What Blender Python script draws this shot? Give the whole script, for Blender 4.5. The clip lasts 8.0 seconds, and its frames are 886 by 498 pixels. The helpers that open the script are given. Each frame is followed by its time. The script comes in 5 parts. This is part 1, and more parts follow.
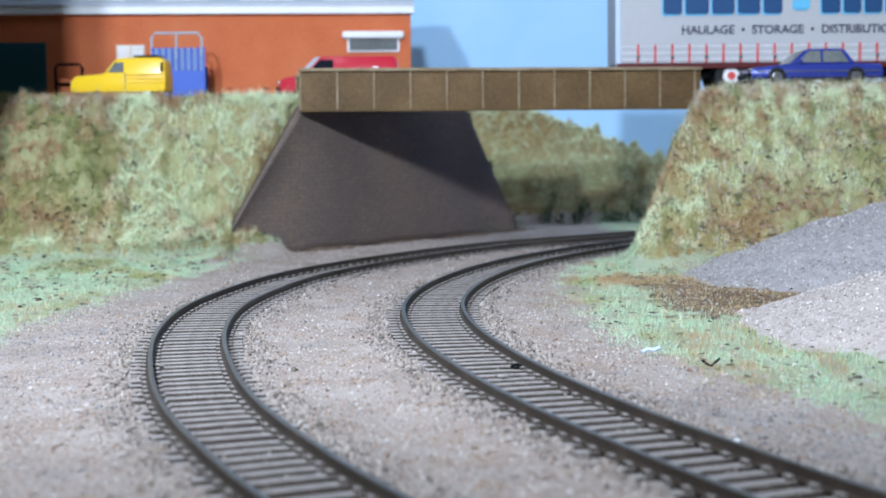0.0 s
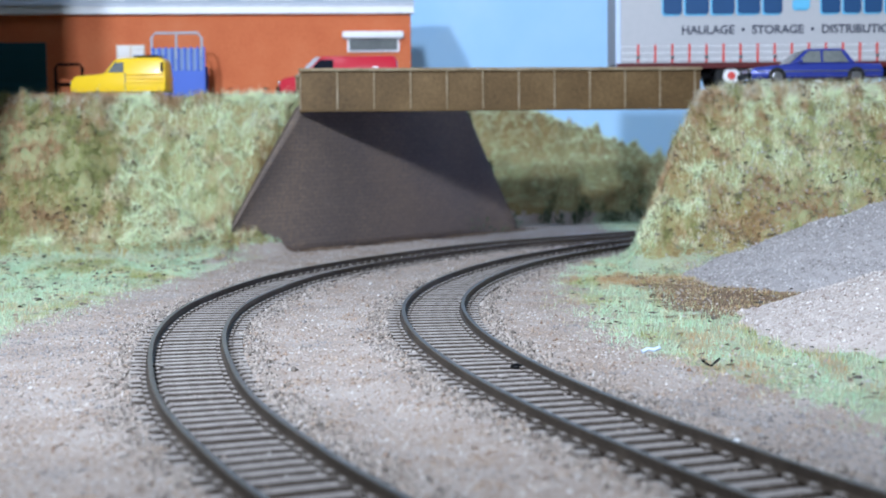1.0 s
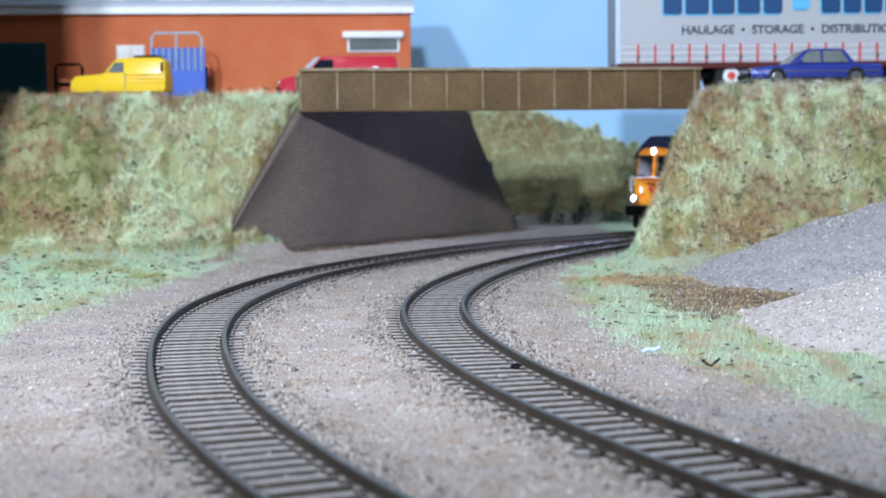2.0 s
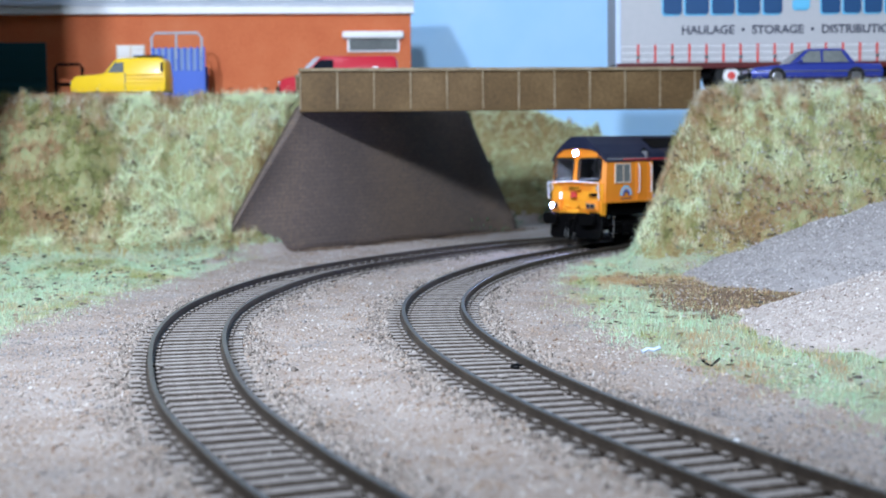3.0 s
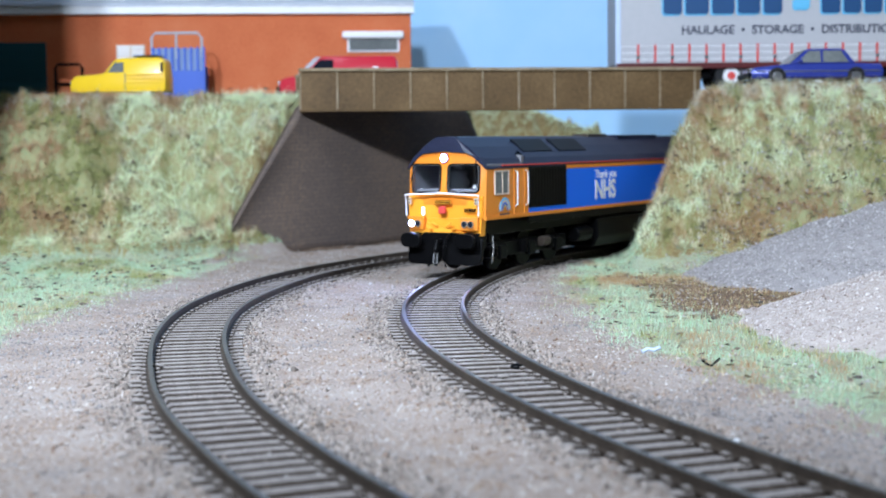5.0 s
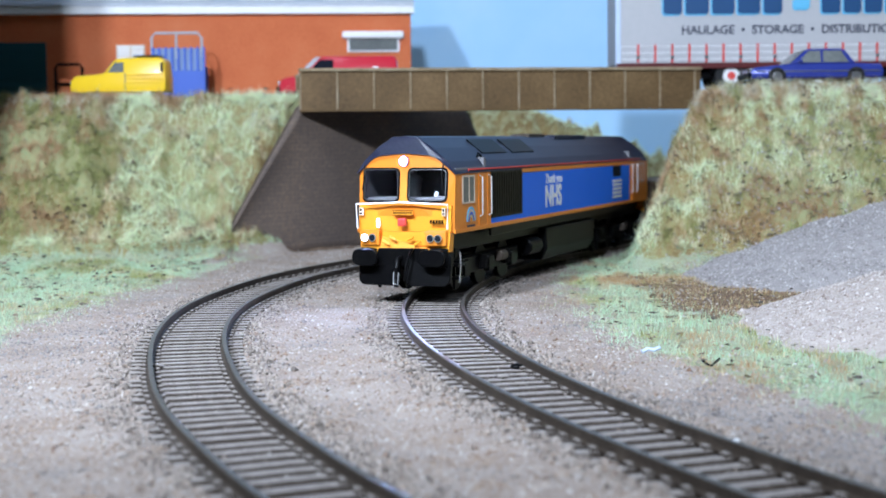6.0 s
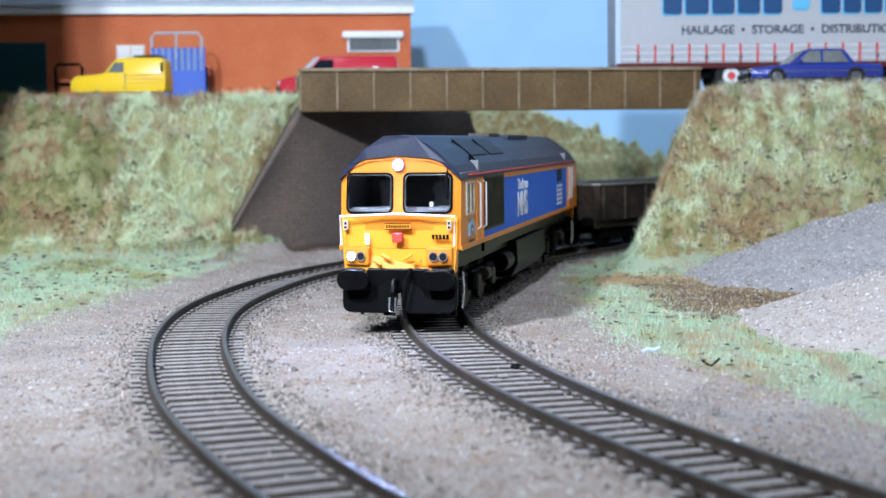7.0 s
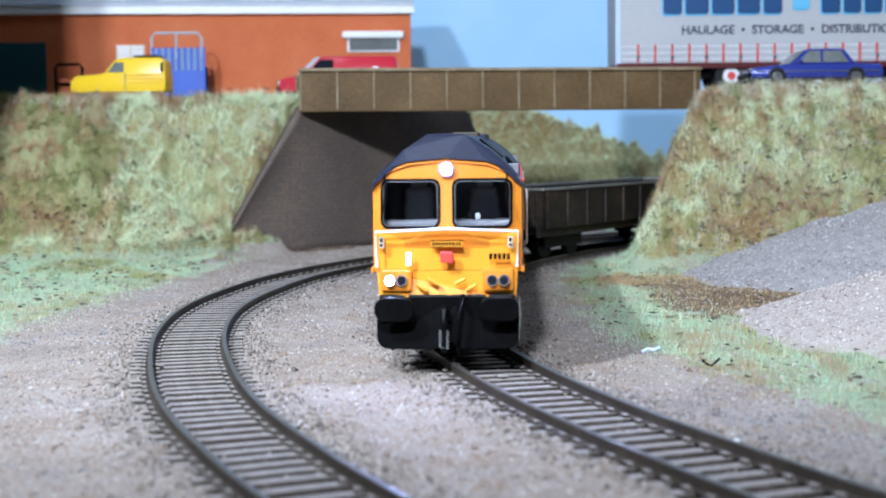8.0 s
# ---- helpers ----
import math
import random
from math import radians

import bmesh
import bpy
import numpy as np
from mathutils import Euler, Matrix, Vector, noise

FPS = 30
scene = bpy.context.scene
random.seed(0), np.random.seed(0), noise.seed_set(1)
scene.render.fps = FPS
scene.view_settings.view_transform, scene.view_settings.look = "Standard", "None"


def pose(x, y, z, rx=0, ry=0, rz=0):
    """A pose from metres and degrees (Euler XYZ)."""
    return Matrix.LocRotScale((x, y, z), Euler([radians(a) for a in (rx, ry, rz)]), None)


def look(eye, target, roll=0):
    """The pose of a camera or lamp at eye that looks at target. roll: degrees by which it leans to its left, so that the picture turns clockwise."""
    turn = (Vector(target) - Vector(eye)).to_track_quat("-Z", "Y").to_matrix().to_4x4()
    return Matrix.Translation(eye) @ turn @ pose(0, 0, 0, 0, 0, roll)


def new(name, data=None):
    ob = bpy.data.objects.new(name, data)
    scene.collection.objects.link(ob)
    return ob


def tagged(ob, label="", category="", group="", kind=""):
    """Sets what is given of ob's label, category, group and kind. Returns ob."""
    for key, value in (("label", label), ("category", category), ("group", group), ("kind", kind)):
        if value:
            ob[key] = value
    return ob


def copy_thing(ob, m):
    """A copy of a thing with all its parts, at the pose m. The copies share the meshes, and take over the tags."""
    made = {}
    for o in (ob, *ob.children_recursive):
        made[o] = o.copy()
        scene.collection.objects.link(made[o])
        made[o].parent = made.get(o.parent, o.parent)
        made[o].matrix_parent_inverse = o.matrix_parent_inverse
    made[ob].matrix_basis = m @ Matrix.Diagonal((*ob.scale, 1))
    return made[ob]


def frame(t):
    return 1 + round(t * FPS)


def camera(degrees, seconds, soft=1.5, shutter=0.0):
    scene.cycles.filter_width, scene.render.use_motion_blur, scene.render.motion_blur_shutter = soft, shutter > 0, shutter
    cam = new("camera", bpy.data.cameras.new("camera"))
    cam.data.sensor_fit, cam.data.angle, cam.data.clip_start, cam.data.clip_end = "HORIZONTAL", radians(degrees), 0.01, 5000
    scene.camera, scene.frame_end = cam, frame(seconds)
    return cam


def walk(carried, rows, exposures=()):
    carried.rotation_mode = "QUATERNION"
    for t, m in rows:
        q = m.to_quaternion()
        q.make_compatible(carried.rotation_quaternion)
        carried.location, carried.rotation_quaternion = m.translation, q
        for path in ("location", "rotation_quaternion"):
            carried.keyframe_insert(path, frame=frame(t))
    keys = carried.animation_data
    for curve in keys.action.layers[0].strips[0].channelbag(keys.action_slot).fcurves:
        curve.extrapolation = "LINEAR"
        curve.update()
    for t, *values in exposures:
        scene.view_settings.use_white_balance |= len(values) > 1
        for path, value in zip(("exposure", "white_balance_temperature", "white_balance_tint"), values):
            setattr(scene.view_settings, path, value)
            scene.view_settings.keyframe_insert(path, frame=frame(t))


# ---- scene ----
# A model railway in OO gauge (16.5 mm between the rails), a little under life-size table scenery.
cam = camera(34.18, 8.0, soft=1.6, shutter=0.3)
EYE = (0.0, 0.0, 0.05245)
AIM = (0.0, 1.0, 0.05245 - math.tan(radians(4.256)))
walk(cam, [(0.0, look(EYE, AIM, -0.586)), (8.0, look(EYE, AIM, -0.586))])
cam.data.dof.use_dof = True
cam.data.dof.focus_distance = 0.41
cam.data.dof.aperture_fstop = 30.0

MM = 0.001


def mm(x, y, z=0.0):
    return Vector((x * MM, y * MM, z * MM))


# ---------------------------------------------------------------- light
world = bpy.data.worlds.new("hall")
scene.world = world
world.use_nodes = True
world.node_tree.nodes["Background"].inputs[0].default_value = (0.8, 0.9, 1.0, 1)
world.node_tree.nodes["Background"].inputs[1].default_value = 0.05


def area_light(name, at, to, size, watts, colour, size_y=None):
    data = bpy.data.lights.new(name, "AREA")
    data.energy, data.color, data.size = watts, colour, size
    if size_y:
        data.shape, data.size_y = "RECTANGLE", size_y
    ob = new(name, data)
    ob.matrix_world = look(at, to)
    return ob


# unseen spot and front lamp, placed by the shadows they cast, plus added fill
spot = bpy.data.lights.new("layout_spot", "SPOT")
spot.energy, spot.color, spot.shadow_soft_size = 16.0, (0.685, 0.808, 1.0), 0.014
spot.spot_size, spot.spot_blend = radians(99), 1.0
new("layout_spot", spot).matrix_world = look(mm(-197, 87, 302), mm(60, 760, 50))
# unseen lamp behind the eye, on the abutment shadow's line; fills upright faces
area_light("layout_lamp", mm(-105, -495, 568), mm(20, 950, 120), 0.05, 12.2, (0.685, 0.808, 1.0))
# unseen panels added as fill: from the front, then the right and far bank
area_light("hall_panel", (-0.7, -0.9, 1.9), (0.0, 0.6, 0.0), 0.9, 6.5, (0.68, 0.803, 1.0), 0.5)
area_light("hall_panel", (1.25, 0.3, 1.25), (0.08, 0.9, 0.04), 0.9, 6.5, (0.68, 0.803, 1.0), 0.5)
scene.view_settings.exposure = 0.16


# ---------------------------------------------------------------- materials
def nodes_of(name):
    m = bpy.data.materials.new(name)
    m.use_nodes = True
    return m, m.node_tree.nodes, m.node_tree.links, m.node_tree.nodes["Principled BSDF"]


def surface(name, colours, rough=0.6, scale=400.0, metal=0.0, bump=0.2, fine=2500.0, spread=0.25, coat=0.0, depth=0.0003, shine=0.3):
    """Two or three colours mixed by noise at two scales, with fine relief; scales are per metre."""
    m, n, l, b = nodes_of(name)
    co = n.new("ShaderNodeTexCoord")
    big = n.new("ShaderNodeTexNoise")
    big.inputs["Scale"].default_value, big.inputs["Detail"].default_value = scale, 4
    small = n.new("ShaderNodeTexNoise")
    small.inputs["Scale"].default_value, small.inputs["Detail"].default_value = fine, 3
    mix = n.new("ShaderNodeMath")
    mix.operation = "MULTIPLY_ADD"
    mix.inputs[1].default_value = 0.45
    half = n.new("ShaderNodeMath")
    half.operation = "MULTIPLY"
    half.inputs[1].default_value = 0.55
    ramp = n.new("ShaderNodeValToRGB")
    l.new(co.outputs["Object"], big.inputs["Vector"])
    l.new(co.outputs["Object"], small.inputs["Vector"])
    l.new(big.outputs["Fac"], half.inputs[0])
    l.new(small.outputs["Fac"], mix.inputs[0])
    l.new(half.outputs[0], mix.inputs[2])
    l.new(mix.outputs[0], ramp.inputs[0])
    els = ramp.color_ramp.elements
    count = len(colours)
    lo, hi = 0.5 - spread, 0.5 + spread
    els[0].position, els[1].position = lo, hi
    els[0].color, els[1].color = (*colours[0], 1), (*colours[-1], 1)
    for i in range(1, count - 1):
        els.new(lo + (hi - lo) * i / (count - 1)).color = (*colours[i], 1)
    l.new(ramp.outputs[0], b.inputs["Base Color"])
    b.inputs["Roughness"].default_value, b.inputs["Metallic"].default_value = rough, metal
    b.inputs["Coat Weight"].default_value = coat
    b.inputs["Specular IOR Level"].default_value = shine
    if bump:
        bp = n.new("ShaderNodeBump")
        bp.inputs["Strength"].default_value, bp.inputs["Distance"].default_value = bump, depth
        l.new(mix.outputs[0], bp.inputs["Height"])
        l.new(bp.outputs[0], b.inputs["Normal"])
    return m


def paint(name, colour, rough=0.35, metal=0.0, coat=0.0, vary=0.12):
    c = colour
    return surface(name, [tuple(v * (1 - vary) for v in c), c, tuple(min(1, v * (1 + vary)) for v in c)], rough, 60, metal, 0.03, 900, 0.3, coat)


def glow(name, colour, strength):
    m, n, l, b = nodes_of(name)
    b.inputs["Base Color"].default_value = (*colour, 1)
    b.inputs["Emission Color"].default_value = (*colour, 1)
    b.inputs["Emission Strength"].default_value = strength
    return m


def island(name, colours, rough=0.8, translucent=0.0):
    """Colour by chance from piece to piece of one mesh."""
    m, n, l, b = nodes_of(name)
    geo = n.new("ShaderNodeNewGeometry")
    ramp = n.new("ShaderNodeValToRGB")
    els = ramp.color_ramp.elements
    els[0].position, els[1].position = 0, 1
    els[0].color, els[1].color = (*colours[0], 1), (*colours[-1], 1)
    for i in range(1, len(colours) - 1):
        els.new(i / (len(colours) - 1)).color = (*colours[i], 1)
    l.new(geo.outputs["Random Per Island"], ramp.inputs[0])
    l.new(ramp.outputs[0], b.inputs["Base Color"])
    b.inputs["Roughness"].default_value = rough
    if translucent:
        b.inputs["Subsurface Weight"].default_value = translucent
        b.inputs["Subsurface Radius"].default_value = (0.001, 0.001, 0.0005)
    return m


M_SAND = surface("sand", [(0.19, 0.125, 0.085), (0.33, 0.27, 0.23), (0.45, 0.41, 0.38)], 0.95, 45, 0, 0.9, 900, 0.3, depth=0.0006)
M_GRAIN = island("sand_grain", [(0.2, 0.125, 0.08), (0.35, 0.29, 0.25), (0.42, 0.375, 0.345), (0.31, 0.24, 0.195), (0.4, 0.32, 0.26), (0.56, 0.53, 0.5)], 0.85)
GRASS_TINTS = (
    ("pale_grass", [(0.62, 0.66, 0.36), (0.75, 0.77, 0.5), (0.54, 0.7, 0.39), (0.85, 0.86, 0.68)]),
    ("straw_grass", [(0.62, 0.52, 0.29), (0.74, 0.64, 0.42), (0.52, 0.44, 0.23), (0.8, 0.73, 0.54)]),
    ("olive_grass", [(0.15, 0.16, 0.05), (0.27, 0.29, 0.09), (0.4, 0.4, 0.15), (0.22, 0.19, 0.07)]),
    ("brown_grass", [(0.24, 0.12, 0.05), (0.4, 0.23, 0.11), (0.52, 0.35, 0.19), (0.3, 0.2, 0.1)]),
    ("mint_grass", [(0.27, 0.45, 0.27), (0.42, 0.62, 0.4), (0.48, 0.5, 0.31), (0.31, 0.54, 0.34), (0.62, 0.73, 0.56)]),
)
M_FLAKE = island("dead_leaf", [(0.05, 0.045, 0.04), (0.12, 0.1, 0.07), (0.2, 0.16, 0.11)], 0.9)
M_GREYGRAIN = island("grey_grain", [(0.18, 0.155, 0.145), (0.34, 0.31, 0.3), (0.46, 0.425, 0.41), (0.28, 0.25, 0.235), (0.6, 0.565, 0.55)], 0.8)
M_VERGE = surface("mossy_sand", [(0.24, 0.23, 0.15), (0.32, 0.35, 0.23), (0.4, 0.43, 0.33)], 0.95, 60, 0, 0.9, 900, 0.26, depth=0.0006)
M_DARKGRAIN = island("dark_grain", [(0.13, 0.115, 0.11), (0.22, 0.2, 0.19), (0.3, 0.27, 0.255), (0.18, 0.15, 0.13), (0.38, 0.36, 0.35)], 0.85)
M_MESH = paint("blue_grey_mesh", (0.2, 0.28, 0.45), 0.6)
M_SOIL = surface("brown_soil", [(0.07, 0.042, 0.026), (0.14, 0.088, 0.055), (0.24, 0.165, 0.11)], 0.95, 120, 0, 0.9, 900, 0.26, depth=0.0006)
M_BROWNGRAIN = island("brown_grain", [(0.16, 0.09, 0.055), (0.3, 0.215, 0.16), (0.36, 0.27, 0.2), (0.26, 0.18, 0.13), (0.45, 0.37, 0.3)], 0.85)
M_BALLAST = island("ballast_stone", [(0.1, 0.08, 0.065), (0.2, 0.165, 0.14), (0.3, 0.25, 0.21), (0.38, 0.33, 0.29)], 0.85)
M_PILEPINK = surface("pink_gravel", [(0.26, 0.2, 0.17), (0.43, 0.37, 0.33), (0.57, 0.51, 0.47)], 0.9, 300, 0, 0.9, 1500, 0.28, depth=0.0006)
M_PINKGRAIN = island("pink_grain", [(0.24, 0.18, 0.15), (0.42, 0.36, 0.33), (0.52, 0.46, 0.42), (0.36, 0.3, 0.26), (0.68, 0.63, 0.6)], 0.8)
M_PILE = surface("pile_gravel", [(0.19, 0.165, 0.155), (0.32, 0.295, 0.285), (0.45, 0.42, 0.41)], 0.9, 300, 0, 0.9, 1500, 0.28, depth=0.0006)
M_TURF = surface("turf", [(0.15, 0.08, 0.03), (0.24, 0.17, 0.07), (0.3, 0.3, 0.15), (0.22, 0.26, 0.12)], 0.95, 22, 0, 0.9, 500, 0.24, depth=0.001)
M_RAIL = surface("rail_steel", [(0.034, 0.026, 0.02), (0.066, 0.05, 0.038), (0.12, 0.092, 0.07)], 0.55, 80, 0.25, 0.1, 900)
M_RAILTOP = surface("rail_head", [(0.14, 0.125, 0.105), (0.26, 0.24, 0.21)], 0.4, 90, 0.75, 0.03, 1400)


def dusted_lit(name, colours, dust, rough=0.8):
    """A dark moulded surface; pale dust and painted-in light lie on its upward faces."""
    m = surface(name, colours, rough, 200, 0, 0.3, 1500)
    n, l = m.node_tree.nodes, m.node_tree.links
    b = n["Principled BSDF"]
    old = b.inputs["Base Color"].links[0].from_socket
    geo, sep, spot, up, mix = n.new("ShaderNodeNewGeometry"), n.new("ShaderNodeSeparateXYZ"), n.new("ShaderNodeTexNoise"), n.new("ShaderNodeMath"), n.new("ShaderNodeMix")
    co = n.new("ShaderNodeTexCoord")
    spot.inputs["Scale"].default_value, spot.inputs["Detail"].default_value = 500, 4
    l.new(co.outputs["Object"], spot.inputs["Vector"])
    l.new(geo.outputs["Normal"], sep.inputs[0])
    up.operation = "MULTIPLY"
    up.use_clamp = True
    boost = n.new("ShaderNodeMath")
    boost.operation, boost.use_clamp = "MULTIPLY_ADD", True
    boost.inputs[1].default_value, boost.inputs[2].default_value = 2.6, -0.35
    l.new(spot.outputs["Fac"], boost.inputs[0])
    l.new(sep.outputs[2], up.inputs[0])
    l.new(boost.outputs[0], up.inputs[1])
    mix.data_type = "RGBA"
    l.new(up.outputs[0], mix.inputs["Factor"])
    l.new(old, mix.inputs["A"])
    mix.inputs["B"].default_value = (*dust, 1)
    l.new(mix.outputs["Result"], b.inputs["Base Color"])
    return m


# tops pale with dust and light, fronts kept dark as if in shade
M_SLEEPER = dusted_lit("sleeper_plastic", [(0.035, 0.026, 0.02), (0.06, 0.046, 0.036), (0.1, 0.08, 0.065)], (0.31, 0.275, 0.25))


def brickwork(name, colours, joint):
    """Dark card printed with brick courses along the wall (u along it and v up, in metres), with broad stains."""
    m = surface(name, colours, 0.72, 16, 0, 0.2, 600)
    n, l = m.node_tree.nodes, m.node_tree.links
    b = n["Principled BSDF"]
    old = b.inputs["Base Color"].links[0].from_socket
    uv, br, mix, bump = n.new("ShaderNodeUVMap"), n.new("ShaderNodeTexBrick"), n.new("ShaderNodeMix"), n.new("ShaderNodeBump")
    br.inputs["Scale"].default_value, br.inputs["Brick Width"].default_value, br.inputs["Row Height"].default_value = 1.0, 0.0056, 0.0021
    br.inputs["Mortar Size"].default_value, br.inputs["Mortar Smooth"].default_value = 0.00032, 0.4
    br.inputs["Color1"].default_value, br.inputs["Color2"].default_value, br.inputs["Mortar"].default_value = (0.75, 0.75, 0.8, 1), (1.12, 1.08, 1.05, 1), (*joint, 1)
    l.new(uv.outputs[0], br.inputs["Vector"])
    mix.data_type, mix.blend_type = "RGBA", "MULTIPLY"
    mix.inputs["Factor"].default_value = 0.38
    l.new(old, mix.inputs["A"])
    l.new(br.outputs["Color"], mix.inputs["B"])
    l.new(mix.outputs["Result"], b.inputs["Base Color"])
    bump.invert = True
    bump.inputs["Strength"].default_value, bump.inputs["Distance"].default_value = 0.22, 0.0004
    l.new(br.outputs["Fac"], bump.inputs["Height"])
    l.new(bump.outputs[0], b.inputs["Normal"])
    return m


M_ABUT = brickwork("abutment_card", [(0.078, 0.064, 0.06), (0.135, 0.102, 0.082), (0.22, 0.15, 0.1)], (0.62, 0.58, 0.6))
M_GIRDER = surface("girder_weathered", [(0.055, 0.03, 0.01), (0.115, 0.066, 0.024), (0.185, 0.115, 0.05)], 0.6, 50, 0.1, 0.25, 700)
# paler girder copy: light caught on flange and stiffeners, put into the colour
M_GIRDERLIT = surface("girder_lit", [(0.12, 0.08, 0.04), (0.26, 0.19, 0.11), (0.4, 0.33, 0.24)], 0.6, 90, 0.1, 0.25, 700)
M_ROAD = surface("road_grey", [(0.1, 0.1, 0.1), (0.17, 0.165, 0.16)], 0.9, 60, 0, 0.3, 1500)
M_BRICKWALL = surface("orange_brick", [(0.47, 0.1, 0.035), (0.58, 0.15, 0.055), (0.62, 0.19, 0.08)], 0.8, 40, 0, 0.2, 700)
M_SKY = surface("sky_board", [(0.36, 0.64, 0.97), (0.43, 0.7, 0.98), (0.53, 0.76, 0.98)], 0.9, 3, 0, 0.02, 30)
M_WHITE = paint("white_paint", (0.8, 0.8, 0.8), 0.4)
M_BLACK = surface("satin_black", [(0.0018, 0.0018, 0.002), (0.003, 0.003, 0.0034), (0.007, 0.0065, 0.006)], 0.34, 120, 0, 0.05, 900, shine=0.06)
M_ORANGE = paint("loco_orange", (0.76, 0.24, 0.022), 0.45, 0, 0.1, 0.06)
M_YELLOW = paint("loco_yellow", (0.82, 0.33, 0.024), 0.45, 0, 0.1, 0.05)
M_BLUE = paint("loco_blue", (0.005, 0.155, 0.82), 0.55, 0, 0.0, 0.05)
M_NAVY = surface("loco_navy", [(0.009, 0.011, 0.027), (0.014, 0.017, 0.038), (0.022, 0.025, 0.05)], 0.42, 90, 0, 0.04, 900, 0.25, 0.0)
M_GLASSDARK = surface("cab_glass", [(0.008, 0.009, 0.014), (0.016, 0.018, 0.028)], 0.08, 40, 0, 0, 600)
M_INTERIOR = paint("cab_interior", (0.16, 0.16, 0.17), 0.7)
M_SEAT = paint("cab_seat_grey", (0.3, 0.3, 0.31), 0.7)
M_PANE, pane_nodes, pane_links, pane_bsdf = nodes_of("clear_pane")
pane_bsdf.inputs["Base Color"].default_value = (0.85, 0.88, 0.92, 1)
pane_bsdf.inputs["Transmission Weight"].default_value = 1.0
pane_bsdf.inputs["Roughness"].default_value = 0.02
pane_bsdf.inputs["IOR"].default_value = 1.2
M_GREYGLASS = surface("side_glass", [(0.1, 0.11, 0.11), (0.2, 0.21, 0.2)], 0.1, 60, 0, 0, 500)
M_LAMP = glow("headlight", (0.36, 0.48, 1.0), 6000)
M_LAMP_LOW = glow("low_headlight", (0.36, 0.48, 1.0), 330)
# glowing ring that imitates the blue halo around the lit headlight
M_LAMP_HALO = glow("headlight_halo", (0.05, 0.11, 1.0), 4.0)
M_LAMP_SMALL = glow("marker_light", (0.8, 0.87, 1.0), 1.4)
M_WAGON = surface("wagon_dark", [(0.008, 0.007, 0.006), (0.022, 0.016, 0.012), (0.075, 0.045, 0.028)], 0.6, 60, 0, 0.2, 500)
M_WAGONRIM = surface("wagon_rim", [(0.1, 0.095, 0.085), (0.25, 0.24, 0.22)], 0.5, 60, 0.1, 0.1, 700)
M_VAN = paint("van_yellow", (0.82, 0.52, 0.02), 0.32, 0, 0.25, 0.05)
M_RED = paint("van_red", (0.55, 0.02, 0.04), 0.28, 0, 0.5, 0.06)
M_CARBLUE = paint("car_blue", (0.03, 0.045, 0.24), 0.22, 0.1, 0.6, 0.06)
M_SKIP = paint("frame_blue", (0.05, 0.12, 0.5), 0.5)
M_TEAL = paint("door_teal", (0.01, 0.07, 0.085), 0.5)
M_RUBBER = paint("rubber", (0.015, 0.015, 0.016), 0.8)
M_CHROME = paint("chrome", (0.7, 0.7, 0.7), 0.18, 0.9)
M_CURTAIN = surface("trailer_side", [(0.4, 0.4, 0.41), (0.46, 0.45, 0.46)], 0.45, 20, 0, 0.05, 300)
M_POST = paint("pale_post", (0.5, 0.6, 0.75), 0.4)
M_STEEL = paint("grey_tube", (0.42, 0.44, 0.47), 0.4)
M_STRAP = paint("strap_red", (0.62, 0.06, 0.05), 0.5)
M_DARKRED = paint("rail_maroon", (0.09, 0.012, 0.012), 0.5)
M_INK = paint("letter_blue", (0.012, 0.06, 0.16), 0.5)
M_CYAN = paint("letter_cyan", (0.12, 0.45, 0.68), 0.5)
M_DARKINK = paint("letter_dark", (0.04, 0.045, 0.07), 0.5)
M_ROOFSHEET = surface("roof_sheet", [(0.5, 0.53, 0.58), (0.62, 0.65, 0.7)], 0.6, 30, 0, 0.1, 300)
M_WOOD = paint("pale_wood", (0.62, 0.5, 0.38), 0.7)
M_HALL = surface("hall_wall", [(0.3, 0.3, 0.31), (0.36, 0.36, 0.37)], 0.9, 2, 0, 0.05, 30)
M_FLOOR = surface("hall_floor", [(0.12, 0.1, 0.09), (0.18, 0.16, 0.14)], 0.7, 3, 0, 0.05, 40)


# ---------------------------------------------------------------- mesh helpers (millimetres)
def part(name, bm, material, parent=None, label=""):
    """Links a bmesh given in millimetres as one mesh object."""
    bmesh.ops.recalc_face_normals(bm, faces=bm.faces)
    me = bpy.data.meshes.new(name)
    bmesh.ops.scale(bm, vec=(MM, MM, MM), verts=bm.verts)
    bm.to_mesh(me)
    bm.free()
    me.materials.append(material)
    ob = new(name, me)
    ob.parent = parent
    if label:
        tagged(ob, label)
    return ob


def thing(name, label, category, group="", at=None):
    ob = new(name)
    ob.empty_display_size = 0.01
    if at is not None:
        ob.matrix_basis = at
    return tagged(ob, label, category, group)


def structure(ob, label=""):
    return tagged(ob, label, "", "", "structure")


def bevelled(bm, amount, segments=2):
    if amount > 0:
        bmesh.ops.bevel(bm, geom=list(bm.edges), offset=amount, segments=segments, profile=0.5, affect="EDGES", clamp_overlap=True)
    return bm


def box(x0, x1, y0, y1, z0, z1, bevel=0.0, segments=2):
    bm = bmesh.new()
    bmesh.ops.create_cube(bm, size=1)
    for v in bm.verts:
        v.co = Vector(((x0 + x1) / 2 + v.co.x * (x1 - x0), (y0 + y1) / 2 + v.co.y * (y1 - y0), (z0 + z1) / 2 + v.co.z * (z1 - z0)))
    return bevelled(bm, bevel, segments)


